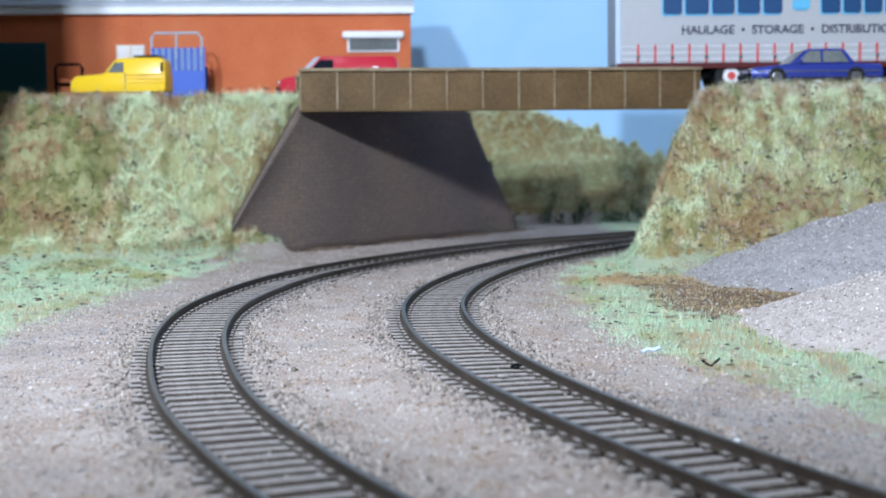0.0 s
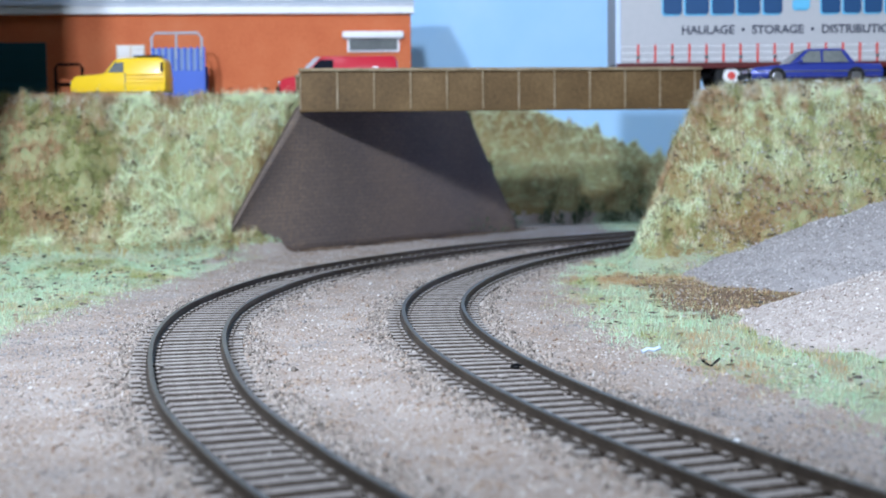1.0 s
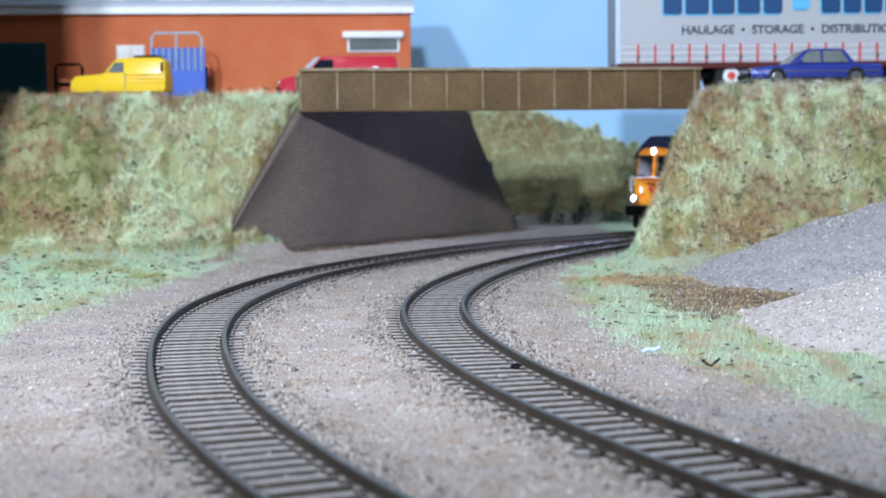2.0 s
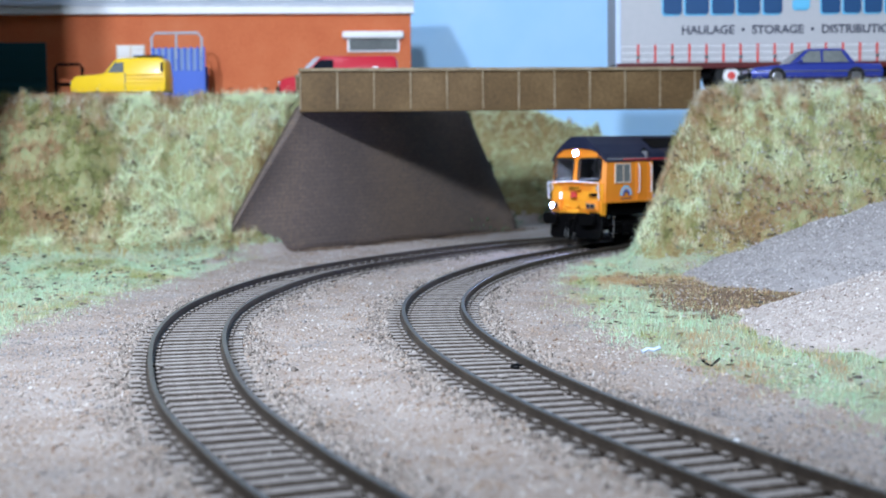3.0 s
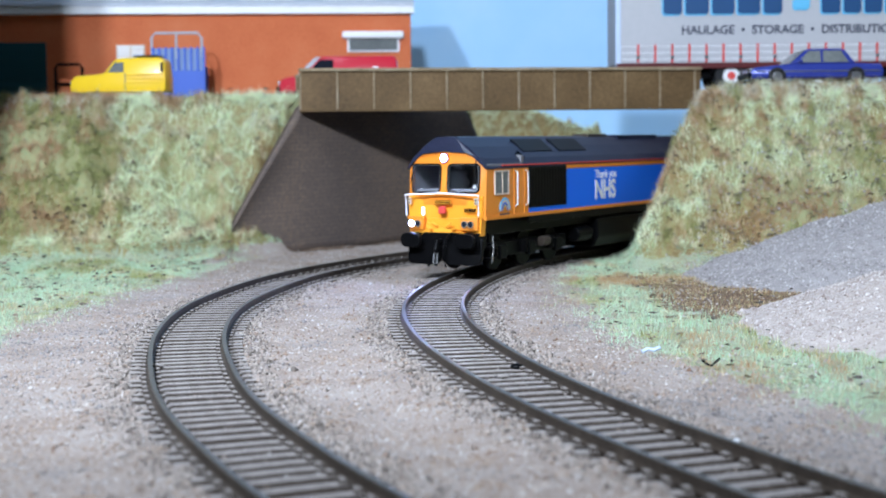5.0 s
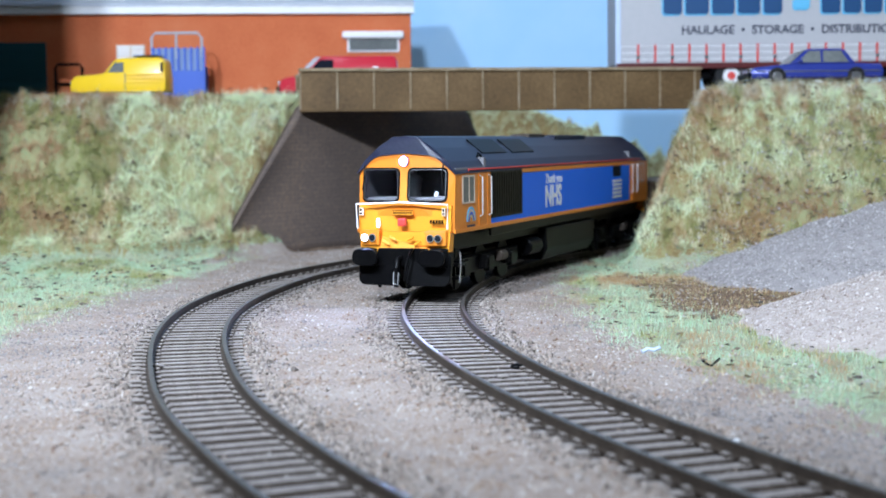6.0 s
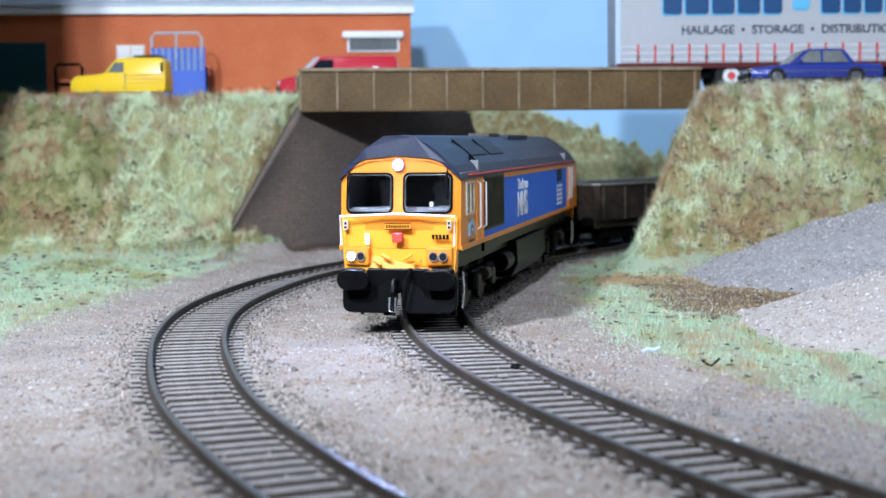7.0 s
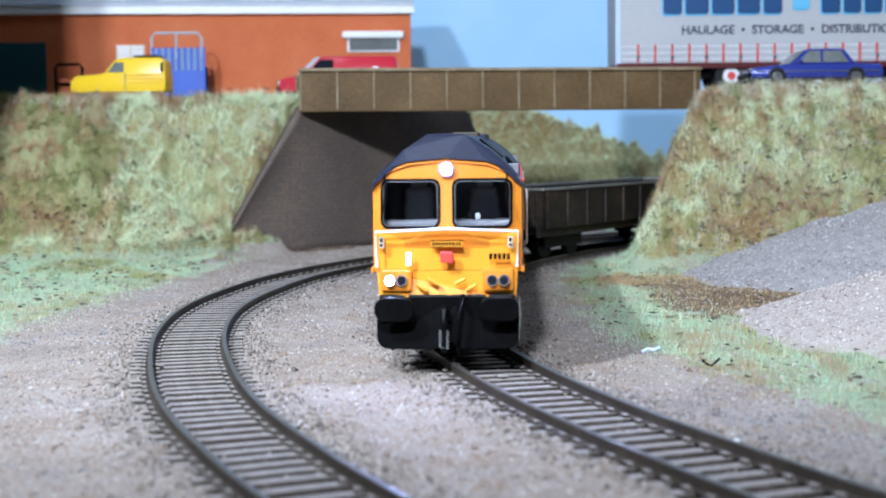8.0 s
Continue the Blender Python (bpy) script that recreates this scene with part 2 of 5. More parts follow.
def boxes(rows, bevel=0.0):
    bm = bmesh.new()
    for r in rows:
        join(bm, box(*r, bevel, 1))
    return bm


def join(bm, other):
    me = bpy.data.meshes.new("tmp")
    other.to_mesh(me)
    other.free()
    bm.from_mesh(me)
    bpy.data.meshes.remove(me)
    return bm


def prism(profile, a0, a1, axis="x", bevel=0.0, segments=2):
    """A closed outline (u, v) drawn along an axis: x: (y, z); y: (x, z); z: (x, y)."""
    def to(u, v, a):
        return {"x": (a, u, v), "y": (u, a, v), "z": (u, v, a)}[axis]
    bm = bmesh.new()
    low = [bm.verts.new(to(u, v, a0)) for u, v in profile]
    high = [bm.verts.new(to(u, v, a1)) for u, v in profile]
    n = len(profile)
    bm.faces.new(low)
    bm.faces.new(high[::-1])
    for i in range(n):
        bm.faces.new((low[i], high[i], high[(i + 1) % n], low[(i + 1) % n]))
    bmesh.ops.recalc_face_normals(bm, faces=bm.faces)
    return bevelled(bm, bevel, segments)


def cyl(p0, p1, r0, r1=None, n=14, bevel=0.0):
    p0, p1 = Vector(p0), Vector(p1)
    bm = bmesh.new()
    bmesh.ops.create_cone(bm, cap_ends=True, segments=n, radius1=r0, radius2=r0 if r1 is None else r1, depth=(p1 - p0).length)
    q = (p1 - p0).to_track_quat("Z", "Y").to_matrix().to_4x4()
    bmesh.ops.transform(bm, matrix=Matrix.Translation((p0 + p1) / 2) @ q, verts=bm.verts)
    if bevel:
        edges = [e for e in bm.edges if any(len(f.verts) > 4 for f in e.link_faces)]
        bmesh.ops.bevel(bm, geom=edges, offset=bevel, segments=2, profile=0.5, affect="EDGES")
    return bm


def tube(points, r, n=6):
    """A round bar through points."""
    bm = bmesh.new()
    pts = [Vector(p) for p in points]
    rings = []
    for i, p in enumerate(pts):
        d = (pts[min(i + 1, len(pts) - 1)] - pts[max(i - 1, 0)]).normalized()
        side = d.orthogonal().normalized() if abs(d.z) > 0.9 else d.cross(Vector((0, 0, 1))).normalized()
        up = side.cross(d)
        rings.append([bm.verts.new(p + (side * math.cos(k * math.tau / n) + up * math.sin(k * math.tau / n)) * r) for k in range(n)])
    for a, b in zip(rings, rings[1:]):
        for k in range(n):
            bm.faces.new((a[k], a[(k + 1) % n], b[(k + 1) % n], b[k]))
    bm.faces.new(rings[0])
    bm.faces.new(rings[-1][::-1])
    return bm


def smooth(ob):
    for f in ob.data.polygons:
        f.use_smooth = True
    return ob


def rounded(w, h, r, cx=0.0, cy=0.0, n=4):
    """Outline of a rounded rectangle."""
    out = []
    for sx, sy, a in ((1, 1, 0), (-1, 1, 90), (-1, -1, 180), (1, -1, 270)):
        for k in range(n + 1):
            t = radians(a + 90 * k / n)
            out.append((cx + sx * (w / 2 - r) + r * math.cos(t), cy + sy * (h / 2 - r) + r * math.sin(t)))
    return out


# ---------------------------------------------------------------- the two tracks' centre lines (millimetres)
RH = 3.5  # rail head over the ground


class Line:
    """A smooth line through points, by length."""

    def __init__(self, points):
        p = np.array(points, float)
        out = []
        q = np.vstack([2 * p[0] - p[1], p, 2 * p[-1] - p[-2]])
        for i in range(1, len(q) - 2):
            t = np.linspace(0, 1, 24, endpoint=False)[:, None]
            a, b, c, d = q[i - 1], q[i], q[i + 1], q[i + 2]
            out.append(0.5 * (2 * b + (c - a) * t + (2 * a - 5 * b + 4 * c - d) * t**2 + (3 * b - 3 * c + d - a) * t**3))
        self.p = np.vstack([*out, p[-1:]])
        self.s = np.r_[0, np.cumsum(np.linalg.norm(np.diff(self.p, axis=0), axis=1))]
        self.length = self.s[-1]

    def at(self, s):
        return np.array([np.interp(s, self.s, self.p[:, 0]), np.interp(s, self.s, self.p[:, 1])])

    def way(self, s):
        d = self.at(s + 4) - self.at(s - 4)
        return d / np.linalg.norm(d)

    def near(self, x, y):
        return np.min(np.hypot(self.p[:, 0] - x, self.p[:, 1] - y))


TRACK_A = Line([(205, -120), (125, 20), (62, 171), (41, 222), (23, 273), (9, 327), (0, 381), (-3, 436), (2, 490), (14, 544), (32, 596), (57, 645), (86, 691),
                (121, 734), (159, 774), (203, 809), (255, 840), (320, 866), (400, 882), (500, 890), (700, 892), (1000, 892), (1300, 892)])
TRACK_B = Line([(140, -120), (60, 20), (-4, 171), (-26, 221), (-45, 273), (-58, 326), (-67, 380), (-70, 435), (-65, 490), (-54, 544), (-34, 595), (-4, 650),
                (30, 700), (62, 730), (96, 760), (136, 795), (185, 832), (245, 868), (320, 897), (400, 915), (500, 922), (700, 924), (1000, 924), (1300, 924)])
WALL_FOOT = np.array([-69.0, 718.0])
WALL_WAY = np.array([0.597, 0.802])
DECK = 80.0


def soft_step(t):
    t = np.clip(t, 0, 1)
    return t * t * (3 - 2 * t)


def land(x, y):
    """Height of the ground (arrays, millimetres) before the small lumps."""
    s = (x - WALL_FOOT[0]) * WALL_WAY[0] + (y - WALL_FOOT[1]) * WALL_WAY[1]
    behind = -(x - WALL_FOOT[0]) * WALL_WAY[1] + (y - WALL_FOOT[1]) * WALL_WAY[0]
    crest = 706 + (x + 69) * 0.1
    run = 62 + np.clip((-99 - x) * 0.3, 0, 26)
    left = (73 - 2.5 * soft_step((-110 - x) / 40)) * soft_step((y - crest + run) / run) ** 0.9 + 4.2 * soft_step((y - crest - 4) / 18) + 4 * soft_step((y - crest + run + 70) / 110) * soft_step((crest - y) / 30)
    left = np.where(s > 129, np.minimum(left, 76 - (s - 129) * 1.35), left)
    wing = np.maximum(74.5 + np.minimum(s + 6, 0) * 1.185, 5) + np.clip(behind, 0, None) * np.where(s < 4, 1.0, 9.0)
    left = np.minimum(left, wing)
    left = np.where(behind > 1.0 - np.clip(-48 - s, 0, 40) * 0.8, np.maximum(left, 0), 0)
    apron = np.where((behind < 2) & (s < 0) & (s > -120), np.clip(13 * soft_step(-s / 34) + behind * 0.75, 0, 13), 0)
    left = np.maximum(left, apron)
    foot = 926 + np.clip(x - 140, 0, 400) * 0.22
    top = np.clip(74 - 0.4 * np.clip(x - 58, 0, 400), 22, 80)
    far = top * soft_step((y - foot) / 60) ** 0.8
    side = np.where(y < 690, 84 + (y - 690) * 0.12, 84 + (y - 690) * 0.75)
    front = 560 - np.clip(x - 120, 0, 200) * 0.15
    right = 73.5 * np.minimum(soft_step((x - side) / 45) ** 0.95, soft_step((y - front) / 105) ** 0.9) + 4.2 * soft_step((y - front - 112) / 18) * soft_step((x - side - 30) / 12)
    right = np.where((y > 860) & (x > 150), 0, right)
    return np.maximum(np.maximum(left, far), right)


def track_gap(x, y):
    """Distance to the nearest centre line (arrays)."""
    best = np.full(x.shape, 1e9)
    for line in (TRACK_A, TRACK_B):
        for px, py in line.p[::8]:
            best = np.minimum(best, np.hypot(x - px, y - py))
    return best


def lumps(x, y, scale, seed):
    """Smooth random relief on arrays, -1 to 1."""
    rng = np.random.RandomState(seed)
    out = np.zeros(np.shape(x))
    for k in range(9):
        a, f, ph = rng.uniform(0, math.tau), rng.uniform(0.6, 1.9) / scale, rng.uniform(0, math.tau, 2)
        out += np.sin((x * math.cos(a) + y * math.sin(a)) * f * math.tau + ph[0]) * np.sin((y * math.cos(a) - x * math.sin(a)) * f * math.tau * 0.8 + ph[1])
    return out / 4.0


def ground_height(x, y):
    x, y = np.asarray(x, float), np.asarray(y, float)
    z = land(x, y)
    gap = track_gap(x, y)
    z = np.minimum(z, np.clip((gap - 21) * 4, 0, None))
    on = np.clip(z / 25, 0, 1)
    z = z + on * (lumps(x, 0.55 * y + 0.65 * z, 34, 3) * 5.0 + lumps(x, 0.55 * y + 0.65 * z, 13, 4) * 4.6 + lumps(x, 0.55 * y + 0.65 * z, 6, 8) * 1.7) * np.where(z > 74.5, 0.08, np.where(z > 70, 0.5, 1))
    away = np.clip((gap - 14) / 12, 0, 1)
    return z + away * (1 - on) * (lumps(x, y, 60, 5) * 0.7 + lumps(x, y, 15, 6) * 0.35) + np.clip((gap - 12.6) / 1.8, 0, 1) * np.clip((32 - gap) / 12, 0, 1) * (0.5 + 0.55 * np.clip((360 - y) / 80, 0, 1) + 0.5 * lumps(x, y, 9, 7)) - 0.1 - 0.45 * np.clip((13.6 - gap) / 1.5, 0, 1)


def grid_mesh(name, xs, ys, zfun, material):
    gx, gy = np.meshgrid(xs, ys)
    gz = zfun(gx, gy)
    co = np.stack([gx, gy, gz], -1).reshape(-1, 3) * MM
    nx, ny = len(xs), len(ys)
    i = np.arange(nx * ny).reshape(ny, nx)
    quads = np.stack([i[:-1, :-1], i[:-1, 1:], i[1:, 1:], i[1:, :-1]], -1).reshape(-1, 4)
    me = bpy.data.meshes.new(name)
    me.from_pydata(co.tolist(), [], quads.tolist())
    me.materials.append(material)
    me.polygons.foreach_set("use_smooth", [True] * len(me.polygons))
    me.update()
    return new(name, me)


# ---------------------------------------------------------------- ground
def left_edge(y):
    return np.interp(y, [200, 391, 464, 548, 652, 700], [-108, -119, -113, -103, -92, -80])


def right_edge(y):
    return np.interp(y, [150, 247, 299, 339, 379, 430, 512, 605, 660, 700], [100, 77, 62, 51, 41, 38, 40, 54, 74, 92])


def green(x, y):
    """How far inside the grassed parts a place lies, in millimetres (negative: bare)."""
    return np.maximum(left_edge(y) - x, x - right_edge(y)) + lumps(x, y, 22, 11) * 5


xs = np.unique(np.r_[np.arange(-480, -270, 8), np.arange(-270, 330, 2.4), np.arange(330, 1350, 15)])
ys = np.unique(np.r_[np.arange(-160, 150, 10), np.arange(150, 1010, 2.4), np.arange(1010, 1067, 8)])
ground = grid_mesh("ground", xs, ys, ground_height, M_SAND)
structure(ground, "sandy baseboard ground with grassed embankments beside the tracks")
ground.data.materials.append(M_TURF)
centres = np.empty(len(ground.data.polygons) * 3)
ground.data.polygons.foreach_get("center", centres)
centres = centres.reshape(-1, 3) / MM
ground.data.materials.append(M_SOIL)


def brown_soil(x, y, z):
    """Bare earth between the grass and the heaps, and along the abutment's foot."""
    patch = (x > 70 + lumps(x, y, 22, 61) * 11) & (x < 190) & (y > 420 + lumps(x, y, 20, 62) * 14) & (y < 560 + lumps(x, y, 18, 64) * 14) & (z < 9)
    out = (x - WALL_FOOT[0]) * WALL_WAY[1] - (y - WALL_FOOT[1]) * WALL_WAY[0]
    s = (x - WALL_FOOT[0]) * WALL_WAY[0] + (y - WALL_FOOT[1]) * WALL_WAY[1]
    return patch | ((out > 0) & (out < 17 + lumps(x, y, 18, 63) * 5) & (s > -25) & (s < 190) & (z < 8))


ground.data.materials.append(M_VERGE)
turf = np.where(centres[:, 2] > 6, 1, np.where(green(centres[:, 0], centres[:, 1]) > 7, 3, 0))
# dark brown bed; its colour also stands for shade in the sleeper gaps
bed = track_gap(centres[:, 0], centres[:, 1]) < 11.5
turf = np.where(bed | brown_soil(centres[:, 0], centres[:, 1], centres[:, 2]), 2, turf)
ground.data.polygons.foreach_set("material_index", turf.tolist())

structure(part("baseboard", box(-480, 1350, -160, 1066, -40, -6, 2), M_WOOD), "plain wooden baseboard under the layout")
for lx in (-430, 435, 1300):
    for ly in (-110, 1016):
        structure(part("trestle_leg", box(lx - 25, lx + 25, ly - 25, ly + 25, -900, -40, 3), M_WOOD), "wooden trestle leg")
structure(part("floor", box(-3000, 3600, -3000, 3000, -930, -900), M_FLOOR), "dull hall floor")
for name, q in (("wall_north", (-3000, 3600, 3000, 3100, -930, 2500)), ("wall_south", (-3000, 3600, -3100, -3000, -930, 2500)),
                ("wall_west", (-3100, -3000, -3100, 3100, -930, 2500)), ("wall_east", (3600, 3700, -3100, 3100, -930, 2500))):
    structure(part(name, box(*q), M_HALL), "plain grey hall wall")
structure(part("ceiling", box(-3100, 3700, -3100, 3100, 2500, 2600), M_HALL), "plain hall ceiling")
# unseen plain board, added beside the embankment to shade the left end
structure(part("wing_board", box(-480, -198, 600, 606, 0, 420, 1), M_HALL), "unseen plain grey board added to shade the left end")

# painted sky board behind the layout
backdrop = part("backdrop", box(-700, 1400, 1060, 1066, -2, 520, 1), M_SKY)
structure(backdrop, "pale blue painted sky board behind the layout")


# ---------------------------------------------------------------- track
def sweep(line, outline, s0, s1, step=5.0):
    """An outline (offset to the side, height) drawn along a line."""
    bm = bmesh.new()
    rings = []
    for s in np.linspace(s0, s1, int((s1 - s0) / step) + 1):
        p, d = line.at(s), line.way(s)
        n = np.array([-d[1], d[0]])
        rings.append([bm.verts.new((*(p + n * u), v)) for u, v in outline])
    k = len(outline)
    for a, b in zip(rings, rings[1:]):
        for i in range(k):
            bm.faces.new((a[i], a[(i + 1) % k], b[(i + 1) % k], b[i]))
    bm.faces.new(rings[0])
    bm.faces.new(rings[-1][::-1])
    return bm


def rail_outline(c, low):
    if low:
        return [(c - 1.0, 1.0), (c + 1.0, 1.0), (c + 1.0, 1.25), (c + 0.3, 1.5), (c + 0.3, 2.65), (c + 0.52, 2.8), (c + 0.52, 3.3), (c - 0.52, 3.3), (c - 0.52, 2.8), (c - 0.3, 2.65), (c - 0.3, 1.5), (c - 1.0, 1.25)]
    return [(c - 0.52, 3.3), (c + 0.52, 3.3), (c + 0.52, 3.42), (c + 0.42, RH), (c - 0.42, RH), (c - 0.52, 3.42)]


def sleeper_mesh():
    bm = boxes([(-1.3, 1.3, -13.6, 13.6, -0.9, 1.0)], 0.12)
    for side in (-1, 1):
        for off in (-1, 1):
            y = side * 8.87 + off * 1.55
            join(bm, box(-1.0, 1.0, y - 0.55, y + 0.55, 0.9, 1.75, 0.15, 1))
    me = bpy.data.meshes.new("sleeper")
    bmesh.ops.recalc_face_normals(bm, faces=bm.faces)
    bmesh.ops.scale(bm, vec=(MM, MM, MM), verts=bm.verts)
    bm.to_mesh(me)
    bm.free()
    me.materials.append(M_SLEEPER)
    return me


SLEEPER = sleeper_mesh()


def build_track(line, first):
    t = thing("railway_track", "curved model railway track with dull steel rails on dark sleepers", "track", "railway tracks")
    for c in (-8.87, 8.87):
        part("rail", sweep(line, rail_outline(c, True), 60, line.length), M_RAIL, t)
        part("rail_head", sweep(line, rail_outline(c, False), 60, line.length), M_RAILTOP, t, "worn shiny rail head")
    s, count = 160.0, 0
    rest = []
    while s < line.length - 10:
        p, d = line.at(s), line.way(s)
        jig = random.uniform(-1.2, 1.2)
        m = pose(p[0] * MM, p[1] * MM, random.uniform(-0.05, 0.1) * MM, 0, 0, math.degrees(math.atan2(d[1], d[0])) + jig)
        if count < 150:
            ob = new("sleeper", SLEEPER)
            ob.parent = t
            ob.matrix_basis = m
        else:
            rest.append(m)
        count += 1
        s += random.uniform(5.7, 6.5)
    bm = bmesh.new()
    for m in rest:
        me = SLEEPER.copy()
        me.transform(m)
        bm.from_mesh(me)
        bpy.data.meshes.remove(me)
    bmesh.ops.scale(bm, vec=(1000, 1000, 1000), verts=bm.verts)
    far_rest = part("far_sleepers", bm, M_SLEEPER, t)
    tagged(far_rest, "", "", "", "stuff")
    return t


build_track(TRACK_A, True)
build_track(TRACK_B, False)


# ---------------------------------------------------------------- bridge
def wall_point(s, out=0.0):
    n = np.array([WALL_WAY[1], -WALL_WAY[0]])
    return WALL_FOOT + WALL_WAY * s + n * out


def slab(corners, z0, z1):
    """An upright-sided slab over corners in plan."""
    return prism([tuple(c) for c in corners], z0, z1, "z")


bridge = thing("road_bridge", "weathered brown plate girder road bridge on dark sloping abutments", "bridge")


def abutment():
    """A slightly bowed wall: wing slope, level top under the deck, far slope; it leans back towards the bank."""
    top = lambda q: np.interp(q, [-60, -6, 129, 181], [8, 72, 72, 4])
    bm = bmesh.new()
    uv = bm.loops.layers.uv.new("UVMap")
    cols, rows = np.linspace(-60, 181, 61), 14
    front, back = [], []
    for q in cols:
        f, b = [], []
        for k in range(rows + 1):
            z = -2 + (top(q) + 2) * k / rows
            bow = 2.4 * math.sin(math.pi * k / rows) * soft_step((30 - q) / 70) + 0.5 * math.sin(q * 0.09 + k * 0.4)
            f.append(bm.verts.new((*wall_point(q, 6.0 - bow), z)))
            b.append(bm.verts.new((*wall_point(q, 2.5), z)))
        front.append(f)
        back.append(b)
    n = len(cols) - 1
    for i in range(n):
        for k in range(rows):
            bm.faces.new((front[i][k], front[i + 1][k], front[i + 1][k + 1], front[i][k + 1]))
            bm.faces.new((back[i][k], back[i][k + 1], back[i + 1][k + 1], back[i + 1][k]))
        bm.faces.new((front[i][rows], front[i + 1][rows], back[i + 1][rows], back[i][rows]))
        bm.faces.new((front[i][0], back[i][0], back[i + 1][0], front[i + 1][0]))
    for i in (0, n):
        for k in range(rows):
            bm.faces.new((front[i][k], front[i][k + 1], back[i][k + 1], back[i][k]))
    for f in bm.faces:
        for lp in f.loops:
            p = lp.vert.co
            lp[uv].uv = (((p.x - WALL_FOOT[0]) * WALL_WAY[0] + (p.y - WALL_FOOT[1]) * WALL_WAY[1]) * MM, p.z * MM)
    return bm


smooth(part("abutment", abutment(), M_ABUT, bridge, "dark grey-brown sloping brick abutment wall"))
G0, G1 = np.array([-69.0, 705.0]), np.array([131.0, 731.0])
GW = (G1 - G0) / np.linalg.norm(G1 - G0)
GN = np.array([-GW[1], GW[0]])
GL = float(np.linalg.norm(G1 - G0))


def girder_box(u0, u1, d0, d1, z0, z1, bevel=0.2):
    """A box along the front girder: u along it, d back from its face."""
    bm = box(u0, u1, d0, d1, z0, z1, bevel, 1)
    for v in bm.verts:
        p = G0 + GW * v.co.x + GN * v.co.y
        v.co = Vector((p[0], p[1], v.co.z))
    return bm


def build_girder(back, name, low=67.6, end=GL):
    g = part(name, girder_box(0, end, back + 0.6, back + 2.4, low + 0.6, 88), M_GIRDER, bridge)
    part("top_flange", girder_box(-0.3, end + 0.3, back - 1.2, back + 4, 87.2, 88.8, 0.3), M_GIRDERLIT, g)
    part("bottom_flange", girder_box(0, end, back - 0.8, back + 3.4, low, low + 1.0), M_GIRDER, g)
    step = GL / 11.2
    for i in range(12):
        u = 0.35 + i * step
        if u < end:
            part("stiffener", girder_box(u - 0.45, u + 0.45, back - 0.7, back + 0.8, low + 1.0, 87.2), M_GIRDERLIT, g)


build_girder(0, "girder")
build_girder(63, "back_girder", 75.0, 148)
deck = slab([G0 + GN * 2.6, G1 + GN * 2.6 + GW * 40, G1 + GN * 99 + GW * 150, G1 + GN * 99 + GW * 2, G1 + GN * 62 - GW * 45, G0 + GN * 62 + GW * 2], 72.0, 77.4)
part("deck", deck, M_ROAD, bridge, "grey road deck")
right_wall = slab([(141, 716), (181, 756), (226, 792), (262, 815), (270, 805), (236, 782), (192, 746), (150, 706)], -2, 72)
part("right_abutment", right_wall, M_ABUT, bridge)


# ---------------------------------------------------------------- industrial building
def build_building():
    b = thing("industrial_building", "low orange brick industrial building with white fascia and pale roof", "building", at=pose(-18.2 * MM, 880 * MM, 79 * MM, 0, 0, 4.7))
    part("wall", box(-420, 0, 0, 100, -3, 52.5, 0.3), M_BRICKWALL, b)
    part("fascia", box(-422, 2, -4, 2, 50.8, 56.0, 0.5), M_WHITE, b, "white eaves fascia")
    part("roof", prism([(-5, 55.5), (-5, 56.7), (52, 79.5), (109, 56.7), (109, 55.5)], -422, 2, "x"), M_ROOFSHEET, b, "pale ribbed sheet roof")
    for i in range(8):
        x = -20 - i * 50
        part("skylight", prism([(1, 59.4), (1, 60.1), (34, 73.3), (34, 72.6)], x - 32, x, "x"), M_WHITE, b)
    w = part("window", box(-38.5, -7, -1.4, 0.6, 28, 38, 0.2), M_WHITE, b, "white framed window with shutter box")
    part("pane", box(-37.2, -8.3, -1.9, -1.2, 29, 36), M_GREYGLASS, w)
    part("shutter_box", box(-41.5, -4.5, -4.5, 0.4, 36.0, 40.4, 1.2, 3), M_WHITE, w)
    v = part("vent_frame", box(-176, -159, -1.0, 0.4, 22, 33, 0.2), M_WOOD, b, "pale slatted vent")
    for k in range(5):
        for h in (0, 1):
            part("slat", box(-175 + 8.2 * h, -168 + 8.2 * h, -1.6, -0.8, 22.8 + k * 2.0, 24.0 + k * 2.0), M_WHITE, v)
    d = part("loading_door", box(-310, -217, -1.2, 0.4, -2, 34.5, 0.3), M_TEAL, b, "dark teal loading door")
    for k in range(6):
        part("door_rib", box(-309, -218, -1.8, -1.0, 2 + k * 5.6, 2.6 + k * 5.6), M_TEAL, d)
    return b


build_building()


# ---------------------------------------------------------------- road vehicles (x forward, at the ground)
def wheel(parent, x, y, r, w, hub=M_CHROME, hub_r=0.55):
    t = part("wheel", cyl((x, y - w / 2, r), (x, y + w / 2, r), r, n=20, bevel=0.3), M_RUBBER, parent)
    smooth(t)
    part("hub", cyl((x, y - w / 2 - 0.15, r), (x, y + w / 2 + 0.15, r), r * hub_r, n=14, bevel=0.1), hub, t)
    return t


def shell(profile, half, tumble, roof_from, bevel=0.8):
    """A car body: its side outline (x, z) drawn across, leaning inwards above a height."""
    bm = prism(profile, -half, half, "y")
    top = max(z for _, z in profile)
    for v in bm.verts:
        if v.co.z > roof_from:
            v.co.y *= 1 - tumble * (v.co.z - roof_from) / (top - roof_from)
    return bevelled(bm, bevel, 2)


